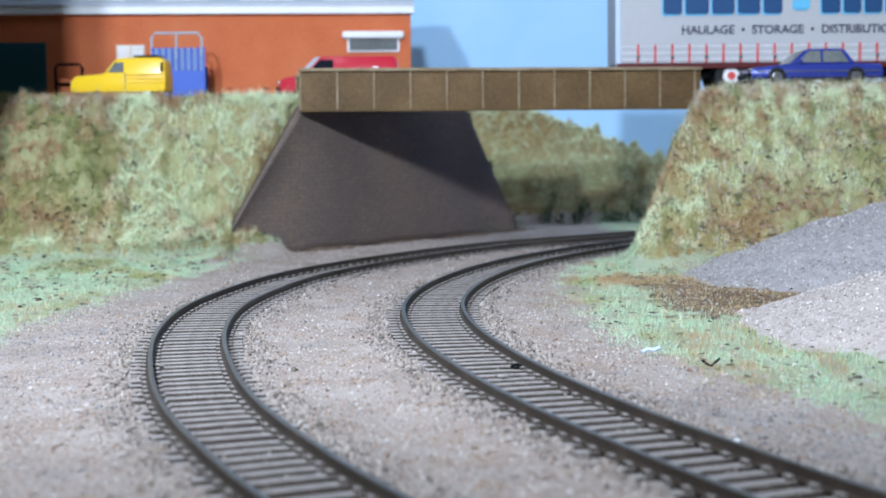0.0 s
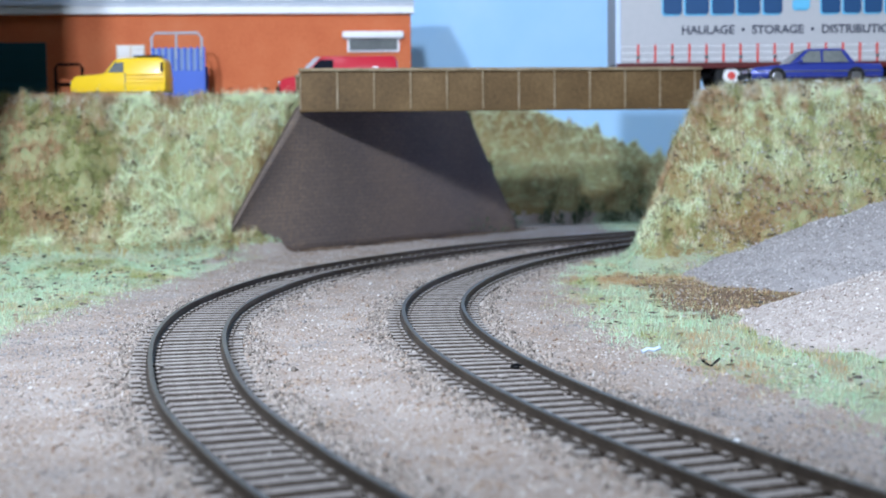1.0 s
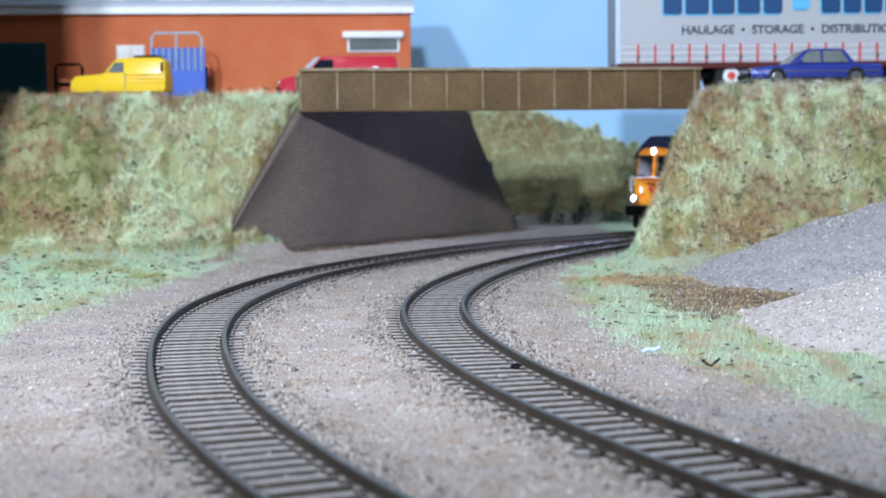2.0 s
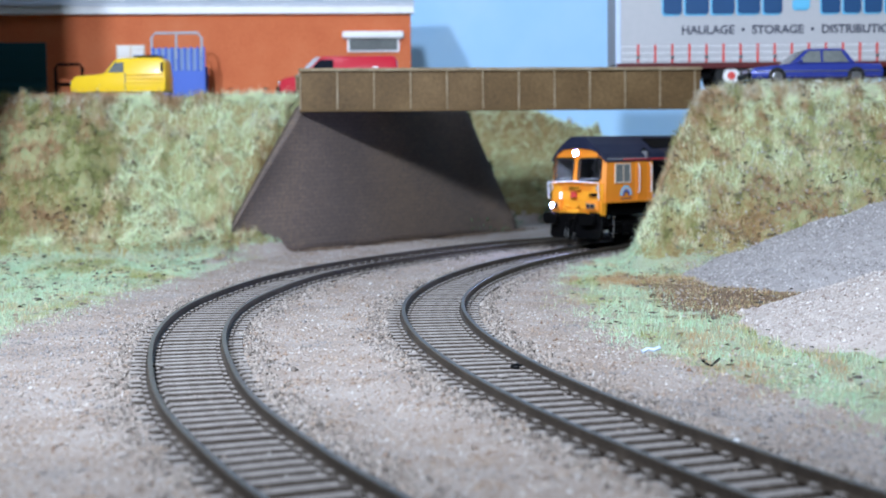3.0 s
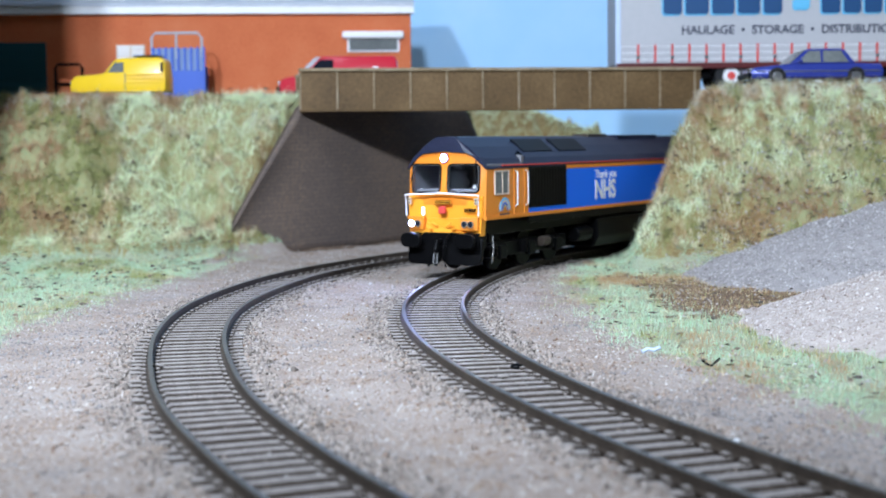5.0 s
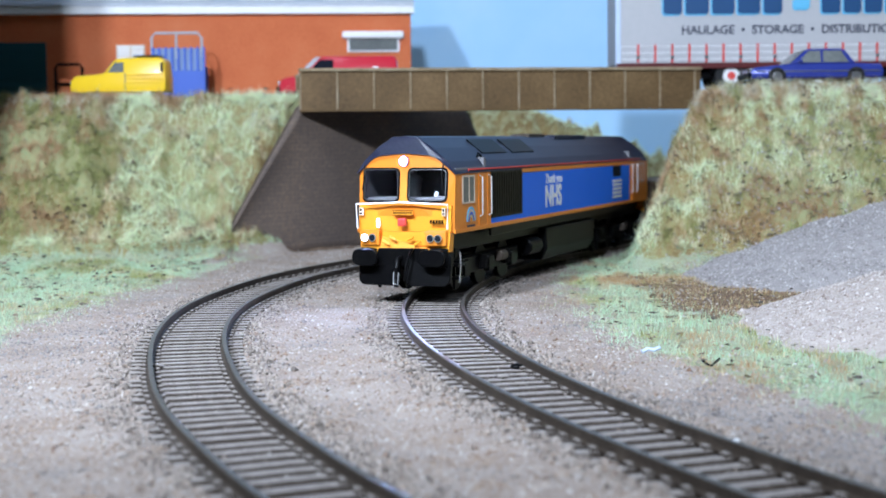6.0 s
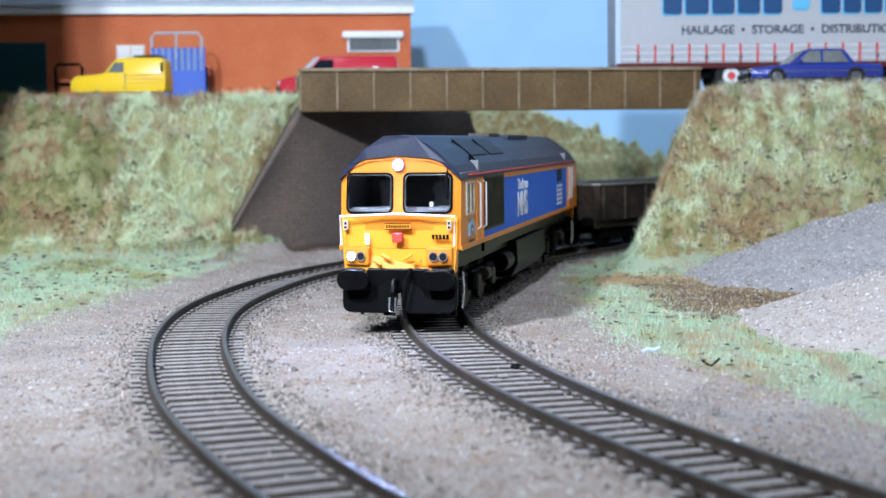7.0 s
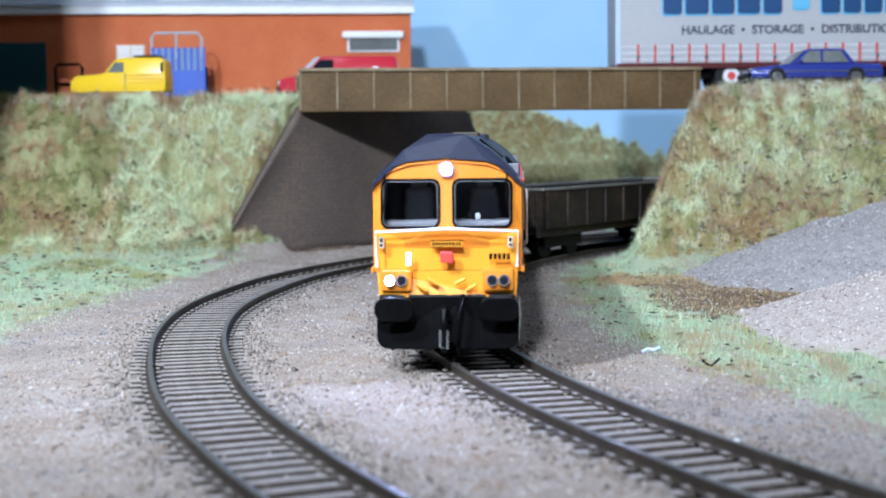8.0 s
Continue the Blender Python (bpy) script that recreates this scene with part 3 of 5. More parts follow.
def build_three_wheeler():
    t = thing("three_wheeled_van", "small glossy yellow three-wheeled van with a dark roof rack", "van", at=pose(-167 * MM, 758 * MM, 77.3 * MM, 0, 0, 178))
    prof = [(-25, 2.4), (-25, 10), (-24.4, 18.4), (-22.4, 20.2), (-2, 20.2), (1.5, 19.2), (7, 12.0), (22, 10.8), (24.4, 8), (24.4, 2.4)]
    smooth(part("body", shell(prof, 10.5, 0.22, 9.5, 1.2), M_VAN, t))
    for sy in (-1, 1):
        part("side_window", prism([(-3.5, 12.6), (-3.5, 17.6), (0.8, 17.6), (4.6, 12.6)], sy * 8.7, sy * 10.2, "y"), M_GREYGLASS, t)
        part("bumper_strip", box(-24, 22, sy * 10.2 - 0.3, sy * 10.2 + 0.3, 2.6, 3.2, 0.1), M_VAN, t)
        wheel(t, -16, sy * 8.8, 3.4, 2.6, M_WHITE)
    wheel(t, 17, 0, 3.4, 2.6, M_WHITE)
    for sy in (-1, 1):
        part("rear_quarter_light", box(-23.9, -22.6, min(sy * 8.6, sy * 9.9), max(sy * 8.6, sy * 9.9), 12.4, 17.4, 0.2), M_GLASSDARK, t)
        for zc in (7.0, 9.0, 11.0):
            part("body_crease", box(-24, -5, min(sy * 9.9, sy * 10.75), max(sy * 9.9, sy * 10.75), zc, zc + 0.7, 0.2), M_VAN, t)
        part("door_gap", box(-4.6, -4.2, min(sy * 10.0, sy * 10.6), max(sy * 10.0, sy * 10.6), 3.4, 12), M_GREYGLASS, t)
    part("windscreen", prism([(2.0, 18.4), (2.8, 18.4), (7.0, 12.6), (6.2, 12.6)], -7.2, 7.2, "y"), M_GREYGLASS, t)
    rack = part("roof_rack", box(-21, -8, -7, 7, 20.9, 21.4, 0.1), M_BLACK, t, "black roof rack")
    for x in (-20, -9):
        for y in (-6, 6):
            part("rack_foot", box(x - 0.4, x + 0.4, y - 0.4, y + 0.4, 19.6, 21.1), M_BLACK, rack)
    part("headlight", cyl((23.8, -7, 7), (24.9, -7, 7), 1.6, n=12), M_CHROME, t)
    part("headlight", cyl((23.8, 7, 7), (24.9, 7, 7), 1.6, n=12), M_CHROME, t)
    return t


build_three_wheeler()


def build_red_van():
    t = thing("delivery_van", "red delivery van with black windows and grey bumper", "van", at=pose(-57 * MM, 832 * MM, 77.3 * MM, 0, 0, 180))
    prof = [(-32, 3.5), (-32, 22), (-30.5, 24), (10, 24), (13, 23), (22, 14), (33, 11.5), (35, 8), (35, 3.5)]
    smooth(part("body", shell(prof, 13, 0.12, 13, 1.0), M_RED, t))
    for sy in (-1, 1):
        part("side_window", prism([(4, 14.5), (4, 22), (11.5, 22), (18.6, 14.5)], sy * 11.6, sy * 12.95, "y"), M_GLASSDARK, t)
        wheel(t, 22, sy * 11.4, 4.6, 3)
        wheel(t, -20, sy * 11.4, 4.6, 3)
        sign = part("side_badge", prism([(-23, 13), (-25, 15), (-21.5, 15), (-21.5, 18), (-18.5, 18), (-18.5, 15), (-15, 15), (-17, 13)], sy * 12.7, sy * 13.15, "y"), M_WHITE, t, "white badge")
        part("badge_bar", box(-27, -13, min(sy * 12.7, sy * 13.15), max(sy * 12.7, sy * 13.15), 11, 12), M_WHITE, sign)
    part("windscreen", prism([(11.2, 23.6), (14.4, 23.4), (24.4, 13.6), (20.4, 13.6)], -12.3, 12.3, "y", 0.3), M_STEEL, t, "pale grey windscreen surround")
    part("bumper", box(33.5, 36.4, -13, 13, 3.2, 7.4, 0.8), M_BLACK, t)
    for sy in (-1, 1):
        part("headlight", box(34.4, 35.7, sy * 9 - 2.4, sy * 9 + 2.4, 8, 10.4, 0.4), M_CHROME, t)
    return t


build_red_van()


def build_saloon():
    t = thing("saloon_car", "dark blue boxy saloon car on the grassy bank", "car", at=pose(182 * MM, 712 * MM, 77.3 * MM, 0, 0, 180))
    low = [(-33.6, 4), (-34, 7.5), (-32.6, 10.8), (-16, 11.2), (12, 11.2), (33, 9.4), (35.4, 7.5), (35, 4)]
    smooth(part("body", shell(low, 13.2, 0.06, 8, 0.9), M_CARBLUE, t))
    cab = [(-19.5, 11), (-14.5, 17.6), (-12.4, 18.3), (4, 18.3), (6.2, 17.7), (14.6, 11)]
    smooth(part("cabin", shell(cab, 12.4, 0.2, 11, 0.7), M_CARBLUE, t))
    for sy in (-1, 1):
        for name, q in (("front_window", [(-1.2, 11.6), (-1.2, 17.2), (4.6, 17.2), (10.8, 11.6)]), ("rear_window", [(-15.6, 11.6), (-12, 17.2), (-2.6, 17.2), (-2.6, 11.6)])):
            bm = prism(q, -0.5, 0.5, "y")
            for v in bm.verts:
                v.co.y += sy * (12.35 - 2.3 * (v.co.z - 11) / 8.4)
            part(name, bm, M_GREYGLASS, t)
        for x in (21.5, -19.5):
            wheel(t, x, sy * 11.8, 4.7, 3.2)
        for name, y0 in (("trim_strip", 7.1),):
            part(name, box(-32, 33, sy * 13.15 - 0.25, sy * 13.15 + 0.25, y0, y0 + 0.5), M_CHROME, t)
        part("door_mirror", box(8.6, 10.2, sy * 13.6 - 1.2, sy * 13.6 + 1.2, 11.4, 13, 0.3), M_CARBLUE, t)
        part("headlight", box(34.4, 35.6, sy * 9.4 - 2.6, sy * 9.4 + 2.6, 6.9, 9, 0.3), M_CHROME, t)
    for x0, x1 in ((34.2, 36.8), (-35.4, -32.8)):
        part("bumper", box(x0, x1, -13, 13, 4.2, 6.8, 0.6), M_BLACK, t)
    part("windscreen", prism([(6.8, 17.5), (7.6, 17.4), (15.3, 11.3), (14.3, 11.3)], -10.4, 10.4, "y"), M_GREYGLASS, t)
    for ob in t.children_recursive:
        ob.data.transform(Matrix.Diagonal((0.93, 1, 1, 1)))
    return t


build_saloon()


def words(text, size, material, name, parent, m, extrude=0.1, heavy=0.0):
    """Raised lettering; size is the letters' body height in millimetres."""
    cu = bpy.data.curves.new(name, "FONT")
    cu.body, cu.size, cu.extrude, cu.align_x = text, size * MM, extrude * MM, "LEFT"
    cu.offset = heavy * MM
    tmp = bpy.data.objects.new(name, cu)
    scene.collection.objects.link(tmp)
    me = bpy.data.meshes.new_from_object(tmp.evaluated_get(bpy.context.evaluated_depsgraph_get()))
    bpy.data.objects.remove(tmp)
    me.materials.append(material)
    ob = new(name, me)
    ob.parent = parent
    ob.matrix_basis = m
    return ob


def build_trailer():
    """x runs along the side that faces the tracks, y into it."""
    t = thing("lorry_trailer", "pale grey curtain-sided lorry trailer with blue lettering and red straps", "trailer", at=pose(94 * MM, 772 * MM, 77.4 * MM, 0, 0, 0.5))
    L = 250
    part("body", box(0, L, 0, 44, 15.5, 74, 0.6), M_CURTAIN, t)
    part("corner_post", box(-1.2, 1.6, -0.7, 3, 13, 74.4, 0.4), M_POST, t, "pale blue corner post")
    part("side_rail", box(-1, L, -0.9, 1, 12.6, 15.6, 0.3), M_DARKRED, t, "dark maroon side rail")
    part("chassis", box(4, L - 4, 6, 38, 8, 13, 0.4), M_BLACK, t)
    for i in range(26):
        x = 10.8 + i * 9.1
        part("strap", box(x - 0.55, x + 0.55, -0.75, 0.2, 15.8, 25.6, 0.15), M_STRAP, t)
        if i % 2 == 0:
            part("buckle", box(x - 0.9, x + 0.9, -1.0, 0, 17.6, 19.6, 0.15), M_CHROME, t)
    for k in range(3):
        part("curtain_seam", box(2, L - 1, -0.35, 0.1, 17.5 + k * 3.4, 17.8 + k * 3.4), M_WHITE, t)
    for x in (61, 85, 109):
        for y in (5, 37):
            w = wheel(t, x, y, 8.6, 6.5, M_WHITE, 0.52)
            part("hub_cap", cyl((x, y - 3.9, 8.6), (x, y + 3.9, 8.6), 2.2, n=10), M_STRAP, w, "red hub cap")
        part("mudguard", prism([(x - 11, 10), (x - 9, 16), (x - 4, 19.2), (x + 4, 19.2), (x + 9, 16), (x + 11, 10), (x + 10, 10), (x + 8, 15.4), (x, 18.4), (x - 8, 15.4), (x - 10, 10)], 1.5, 9, "y"), M_BLACK, t)
    part("tail_board", box(-1.0, 0.4, 2, 42, 10, 15, 0.3), M_BLACK, t)
    words("HAULAGE  \u2022  STORAGE  \u2022  DISTRIBUTION", 6.3, M_DARKINK, "lettering", t, pose(33.8 * MM, -0.15 * MM, 30.8 * MM, 90, 0, 0), 0.1, 0.16)
    # the name in large capitals, as plain blocks with a pale edge
    x = 24.0
    for w in (11.5, 14, 13.5, 13.5, 11.5, 0, 10, 0, 11.5, 11, 11, 13.5, 11.5):
        if w:
            low, high = (41.2, 54.0) if w != 10 else (43.5, 49.5)
            edge = part("letter_edge", prism(rounded(w - 1.4, high - low, 1.6, x + w / 2 - 1.3, (low + high) / 2 - 0.8), -0.5, 0.1, "y"), M_CYAN, t)
            part("letter_block", prism(rounded(w - 1.6, high - low, 1.6, x + w / 2 - 0.6, (low + high) / 2), -0.8, 0.1, "y"), M_INK if w != 10 else M_CYAN, t)
        x += (w + 0.2) if w else 4.5
    return t


build_trailer()


def build_blue_frame():
    t = thing("blue_stillage", "blue steel stillage with a grey tubular hoop, leaning by the wall", "stillage", at=pose(-150 * MM, 826 * MM, 77.3 * MM, 0, 0, 3))
    part("front_panel", box(-16, 14.5, 0, 2, 0, 17, 0.3), M_SKIP, t)
    for i in range(9):
        x = -15 + i * 3.6
        part("bar", box(x, x + 1.4, 3, 4.6, 10, 30.5, 0.2), M_SKIP, t)
    part("back_panel", box(-15.6, 15, 4.6, 5.4, 10, 30, 0.2), M_MESH, t, "grey-blue mesh back")
    part("hoop", tube([(-15, 4, 25), (-15, 4, 36), (-13, 4, 38.6), (11, 4, 38.6), (13.4, 4, 36), (13.4, 4, 25)], 0.8), M_STEEL, t)
    part("hoop_stay", tube([(-1, 4, 24), (-1, 4, 38.6)], 0.7), M_STEEL, t)
    part("base", box(-16, 15, 0, 16, 0, 2, 0.3), M_SKIP, t)
    for y in (1, 15):
        part("side_rail", box(14, 15.4, y - 0.8, y + 0.8, 0, 20, 0.2), M_SKIP, t)
    return t


def build_trolley():
    t = thing("cage_trolley", "small dark steel cage trolley with a rusty load", "trolley", at=pose(-211 * MM, 822 * MM, 77.3 * MM, 0, 0, 3))
    part("frame", tube([(-7.5, 0, 2), (-7.5, 0, 19), (-6, 0, 21), (6, 0, 21), (7.5, 0, 19), (7.5, 0, 2)], 0.9), M_BLACK, t)
    part("crossbar", tube([(-7.5, 0, 10), (7.5, 0, 10)], 0.9), M_BLACK, t)
    part("load", box(-6, 6, 1.5, 12, 2, 13, 0.8), M_BRICKWALL, t, "rusty box")
    part("base", box(-8.4, 8.4, -1, 13, 0.6, 2.2, 0.3), M_BLACK, t)
    return t


build_blue_frame()
build_trolley()


# ---------------------------------------------------------------- locomotive (x forward from the middle, z from the rail head)
HALF = 133.0


def body_outline():
    """Half outline of the upper body, mirrored: (y, z)."""
    right = [(17.2, 20.5), (17.3, 24), (17.3, 38.6), (16.7, 40.2), (14.6, 42.9), (9.5, 47.2), (4.2, 50.5), (0.0, 51.0)]
    return right + [(-y, z) for y, z in right[-2::-1]]


def roof_outline():
    right = [(17.45, 39.2), (17.2, 39.7), (14.9, 43.0), (9.7, 47.4), (4.3, 50.8), (0.0, 51.3)]
    return right + [(-y, z) for y, z in right[-2::-1]] + [(-14, 42), (-10, 45), (0, 49), (10, 45), (14, 42)]


SCREENS = ((-8.35, 13.3), (8.1, 13.3))


def cab_end(sign):
    """The cab's hollow nose: walls, roof and a raked face with two window openings."""
    ring = body_outline()
    bm = bmesh.new()
    n = len(ring)
    back = [bm.verts.new((96.5, y, z)) for y, z in ring]
    rim = [bm.verts.new((face_x(z, y), y * 0.985, z)) for y, z in ring]
    for i in range(n):
        bm.faces.new((back[i], rim[i], rim[(i + 1) % n], back[(i + 1) % n]))
    bm.faces.new(back)
    edges = [bm.edges.get((rim[i], rim[(i + 1) % n])) for i in range(n)]
    for c, w in SCREENS:
        outline = rounded(w, 10.6, 1.6, c, 35.7)
        hole = [bm.verts.new((face_x(z, y), y, z)) for y, z in outline]
        inner = [bm.verts.new((face_x(z, y) - 1.2, y, z)) for y, z in outline]
        k = len(hole)
        edges += [bm.edges.new((hole[i], hole[(i + 1) % k])) for i in range(k)]
        for i in range(k):
            bm.faces.new((hole[i], hole[(i + 1) % k], inner[(i + 1) % k], inner[i]))
    bmesh.ops.triangle_fill(bm, use_beauty=True, edges=edges)
    return bm


def face_x(z, y=0.0):
    return HALF - 0.2 - max(0.0, (z - 30)) * 0.12 - (abs(y) / 17.3) ** 4 * 2.2


def face_panel(outline, proud, depth):
    """A panel on the cab's face from an outline (y, z)."""
    bm = bmesh.new()
    a = [bm.verts.new((face_x(z, y) + proud, y, z)) for y, z in outline]
    b = [bm.verts.new((face_x(z, y) - depth, y, z)) for y, z in outline]
    n = len(outline)
    bm.faces.new(a)
    bm.faces.new(b[::-1])
    for i in range(n):
        bm.faces.new((a[i], b[i], b[(i + 1) % n], a[(i + 1) % n]))
    return bm


def ring_panel(outer, inner, proud, depth=0.3):
    bm = bmesh.new()
    f = lambda o, p: [bm.verts.new((face_x(z, y) + p, y, z)) for y, z in o]
    oa, ia, ob_, ib = f(outer, proud), f(inner, proud), f(outer, -depth), f(inner, -depth)
    n = len(outer)
    for i in range(n):
        j = (i + 1) % n
        bm.faces.new((oa[i], oa[j], ia[j], ia[i]))
        bm.faces.new((oa[i], ob_[i], ob_[j], oa[j]))
        bm.faces.new((ia[i], ia[j], ib[j], ib[i]))
    return bm


def cab_face(loco, sign):
    """Windscreens, lights, handrails and the rest of one end."""
    made = []
    add = lambda name, bm, mat, par, label="": (made.append(part(name, bm, mat, par, label)), made[-1])[1]
    cab = add("cab", cab_end(1), M_ORANGE, loco, "orange cab")
    for c, w in SCREENS:
        outer, inner = rounded(w + 0.5, 11.1, 1.8, c, 35.7), rounded(w - 0.7, 9.9, 1.4, c, 35.7)
        add("windscreen_frame", ring_panel(outer, inner, 0.28), M_BLACK, cab)
        pane = add("windscreen", face_panel(rounded(w + 0.1, 10.7, 1.6, c, 35.7), -0.35, 0.55), M_PANE, cab, "clear cab windscreen")
        pane.visible_shadow = False
        add("screen_trim", ring_panel(rounded(w - 0.7, 9.9, 1.4, c, 35.7), rounded(w - 1.0, 9.6, 1.3, c, 35.7), 0.34), M_CHROME, cab, "bright trim")
    add("cab_floor", box(100, 128, -16, 16, 21.5, 28.5, 0.4), M_INTERIOR, cab)
    add("bulkhead", box(99, 101, -16.4, 16.4, 22, 44, 0.2), M_INTERIOR, cab)
    for sy in (-1, 1):
        add("side_lining", box(101, 129, min(sy * 16.2, sy * 16.9), max(sy * 16.2, sy * 16.9), 22, 41, 0.1), M_INTERIOR, cab)
    add("desk", box(120, 127.5, -15.5, 15.5, 28.4, 31.6, 0.6), M_INTERIOR, cab)
    for c in (-8, 8):
        seat = add("cab_seat", box(106, 109, c - 3.6, c + 3.6, 28, 38.5, 1.2, 3), M_SEAT, cab, "grey cab seat")
        add("headrest", box(106.4, 108.8, c - 2, c + 2, 38.6, 41.4, 0.8, 3), M_SEAT, seat)
    # plain white disc stands in for the model driver
    add("control_dial", cyl((121.5, 6.8, 31.5), (121.2, 6.8, 33.0), 0.6, n=12, bevel=0.3), M_WHITE, cab, "small white shape in place of the model driver")
    for c in (-14.2, 13.8):
        add("wiper", tube([(face_x(42) + 0.6, c, 42.3), (face_x(38) + 0.9, c * 0.97, 38.5), (face_x(34) + 0.9, c * 1.02, 34.0)], 0.22), M_BLACK, cab)
    arch = [(-15.6, 41.6), (-13.5, 43.4), (-9, 45.0), (0, 45.7), (9, 45.0), (13.5, 43.4), (15.6, 41.6), (17.0, 40.2), (14.7, 43.4), (9.6, 47.7), (4.2, 51.1), (-4.2, 51.1), (-9.6, 47.7), (-14.7, 43.4), (-17.0, 40.2)]
    add("roof_brow", face_panel(arch, 0.9, 1.4), M_NAVY, cab, "dark navy roof brow")
    add("brow_stripe", face_panel([(-14.2, 42.6), (-9, 44.6), (0, 45.3), (9, 44.6), (14.2, 42.6), (13.9, 42.3), (9, 44.2), (0, 44.9), (-9, 44.2), (-13.9, 42.3)], 0.5, 0.2), M_ORANGE, cab)
    add("nose_panel", face_panel([(-16.2, 20.9), (-16.4, 29.2), (16.4, 29.2), (16.2, 20.9)], 0.7, 0.6), M_YELLOW, cab, "warm yellow nose panel")
    rail = tube([(face_x(29) + 1.5, -15.9, 21.8), (face_x(29) + 1.8, -16.2, 29.6), (face_x(29) + 2.0, 0, 30.3), (face_x(29) + 1.8, 16.2, 29.6), (face_x(29) + 1.5, 15.9, 21.8)], 0.32)
    add("handrail", rail, M_WHITE, cab, "white handrail")
    skirt = [(-15.6, 14.4), (-16.1, 20.8), (16.1, 20.8), (15.6, 14.4), (9.4, 14.4), (8.6, 15.6), (-8.6, 15.6), (-9.4, 14.4)]
    add("lower_valance", face_panel(skirt, 1.0, 2.5), M_YELLOW, cab)
    for c in (-11.6, 11.6):
        pod = add("light_pod", bevelled(face_panel([(c - 3.6, 16.4), (c - 3.6, 21.3), (c + 3.6, 21.3), (c + 3.6, 16.4)], 2.2, 0.5), 0.5), M_ORANGE, cab)
        for k, off in enumerate((-1.35, 1.35)):
            lit = c < 0 and k == 0
            add("lamp_bezel", cyl((face_x(19) + 1.6, c + off, 18.9), (face_x(19) + 2.6, c + off, 18.9), 1.3, n=14), M_CHROME, pod)
            add("headlight" if lit and sign > 0 else "lamp_lens", cyl((face_x(19) + 2.0, c + off, 18.9), (face_x(19) + 2.75, c + off, 18.9), 1.05, n=14, bevel=0.2), M_LAMP_LOW if lit and sign > 0 else M_GLASSDARK, pod)
    top = add("lamp_bezel", cyl((face_x(43.5) - 0.2, 0, 43.3), (face_x(43.5) + 1.3, 0, 43.3), 1.75, n=16), M_ORANGE, cab)
    add("headlight", cyl((face_x(43.5) + 0.8, 0, 43.3), (face_x(43.5) + 1.5, 0, 43.3), 1.1, n=14, bevel=0.2), M_LAMP if sign > 0 else M_GLASSDARK, top)
    # the halo is modelled as a ring that glows, not a lamp
    if sign > 0:
        add("lamp_rim", cyl((face_x(43.5) + 0.4, 0, 43.3), (face_x(43.5) + 1.36, 0, 43.3), 1.6, n=18), M_LAMP_HALO, top, "glowing blue ring in place of the headlight's halo")
    add("marker_light", box(face_x(24) + 0.6, face_x(24) + 1.2, -9.3, -8.1, 22.0, 25.0, 0.3), M_LAMP_SMALL if sign > 0 else M_WHITE, cab)
    add("socket_cover", box(face_x(24) + 0.5, face_x(24) + 2.0, -1.5, 1.5, 22.6, 25.2, 0.4), M_STRAP, cab, "red-orange socket cover")
    # unreadable and private writing as plain bars
    add("nameplate", box(face_x(27) + 0.5, face_x(27) + 0.95, -3.6, 3.6, 26.0, 27.6), M_YELLOW, cab)
    for z in (26.0, 27.5):
        add("plate_edge", box(face_x(27) + 0.7, face_x(27) + 1.05, -3.7, 3.7, z, z + 0.2), M_BLACK, cab)
    for k in range(9):
        add("plate_bar", box(face_x(27) + 0.7, face_x(27) + 1.05, -3.3 + k * 0.75, -2.8 + k * 0.75, 26.5, 27.2), M_BLACK, cab)
    for k in range(5):
        add("number_bar", box(face_x(24) + 0.7, face_x(24) + 1.05, 9.6 + k * 1.0, 10.3 + k * 1.0, 23.4, 24.7), M_BLACK, cab)
    for c in (-14.9, 14.4):
        add("warning_plate", box(face_x(27) + 0.1, face_x(27) + 0.95, c - 0.6, c + 0.6, 26.0, 28.5), M_WOOD, cab)
        add("warning_mark", box(face_x(27) + 0.3, face_x(27) + 1.05, c - 0.35, c + 0.35, 26.3, 26.9), M_BLACK, cab)
        add("warning_mark", box(face_x(27) + 0.3, face_x(27) + 1.05, c - 0.3, c + 0.3, 27.3, 28.1), M_BLACK, cab)
    for c, tilt in ((-5.6, 1), (-3.2, 1), (3.0, -1), (5.6, -1)):
        zc = 17.2 if abs(c) > 5 else 18.6
        add("foot_hold", tube([(face_x(18) + 1.6, c - 1.2, zc + 0.6 * tilt), (face_x(18) + 1.9, c + 1.2, zc - 0.6 * tilt)], 0.5), M_YELLOW, cab)
    # buffer beam, buffers, coupling and plough
    add("buffer_beam", box(HALF - 6, HALF + 0.6, -15.5, 15.5, 9.5, 15.6, 0.5), M_BLACK, cab)
    for c in (-11.8, 11.8):
        add("buffer", cyl((HALF, c, 12.8), (HALF + 4.2, c, 12.8), 2.1, n=14), M_BLACK, cab)
        bm = prism(rounded(9.0, 5.4, 2.4, c, 12.8), HALF + 4.2, HALF + 5.4, "x", 0.4)
        add("buffer_head", bm, M_BLACK, cab)
    for c in (-8.6, 8.6):
        bm = prism(rounded(15.4, 10.8, 2.6, c, 8.9), HALF - 0.6, HALF + 1.4, "x", 0.35)
        for v in bm.verts:
            v.co.x += (9 - v.co.z) * 0.16 - abs(v.co.y) * 0.1
        add("snow_plough", bm, M_BLACK, cab, "glossy black plough blade")
    for sy in (-1, 1):
        add("step_post", tube([(HALF - 9, sy * 16.2, 14), (HALF - 9, sy * 16.4, 9), (HALF - 8.8, sy * 16.0, 4.0)], 0.3), M_CHROME, cab, "bright grab post")
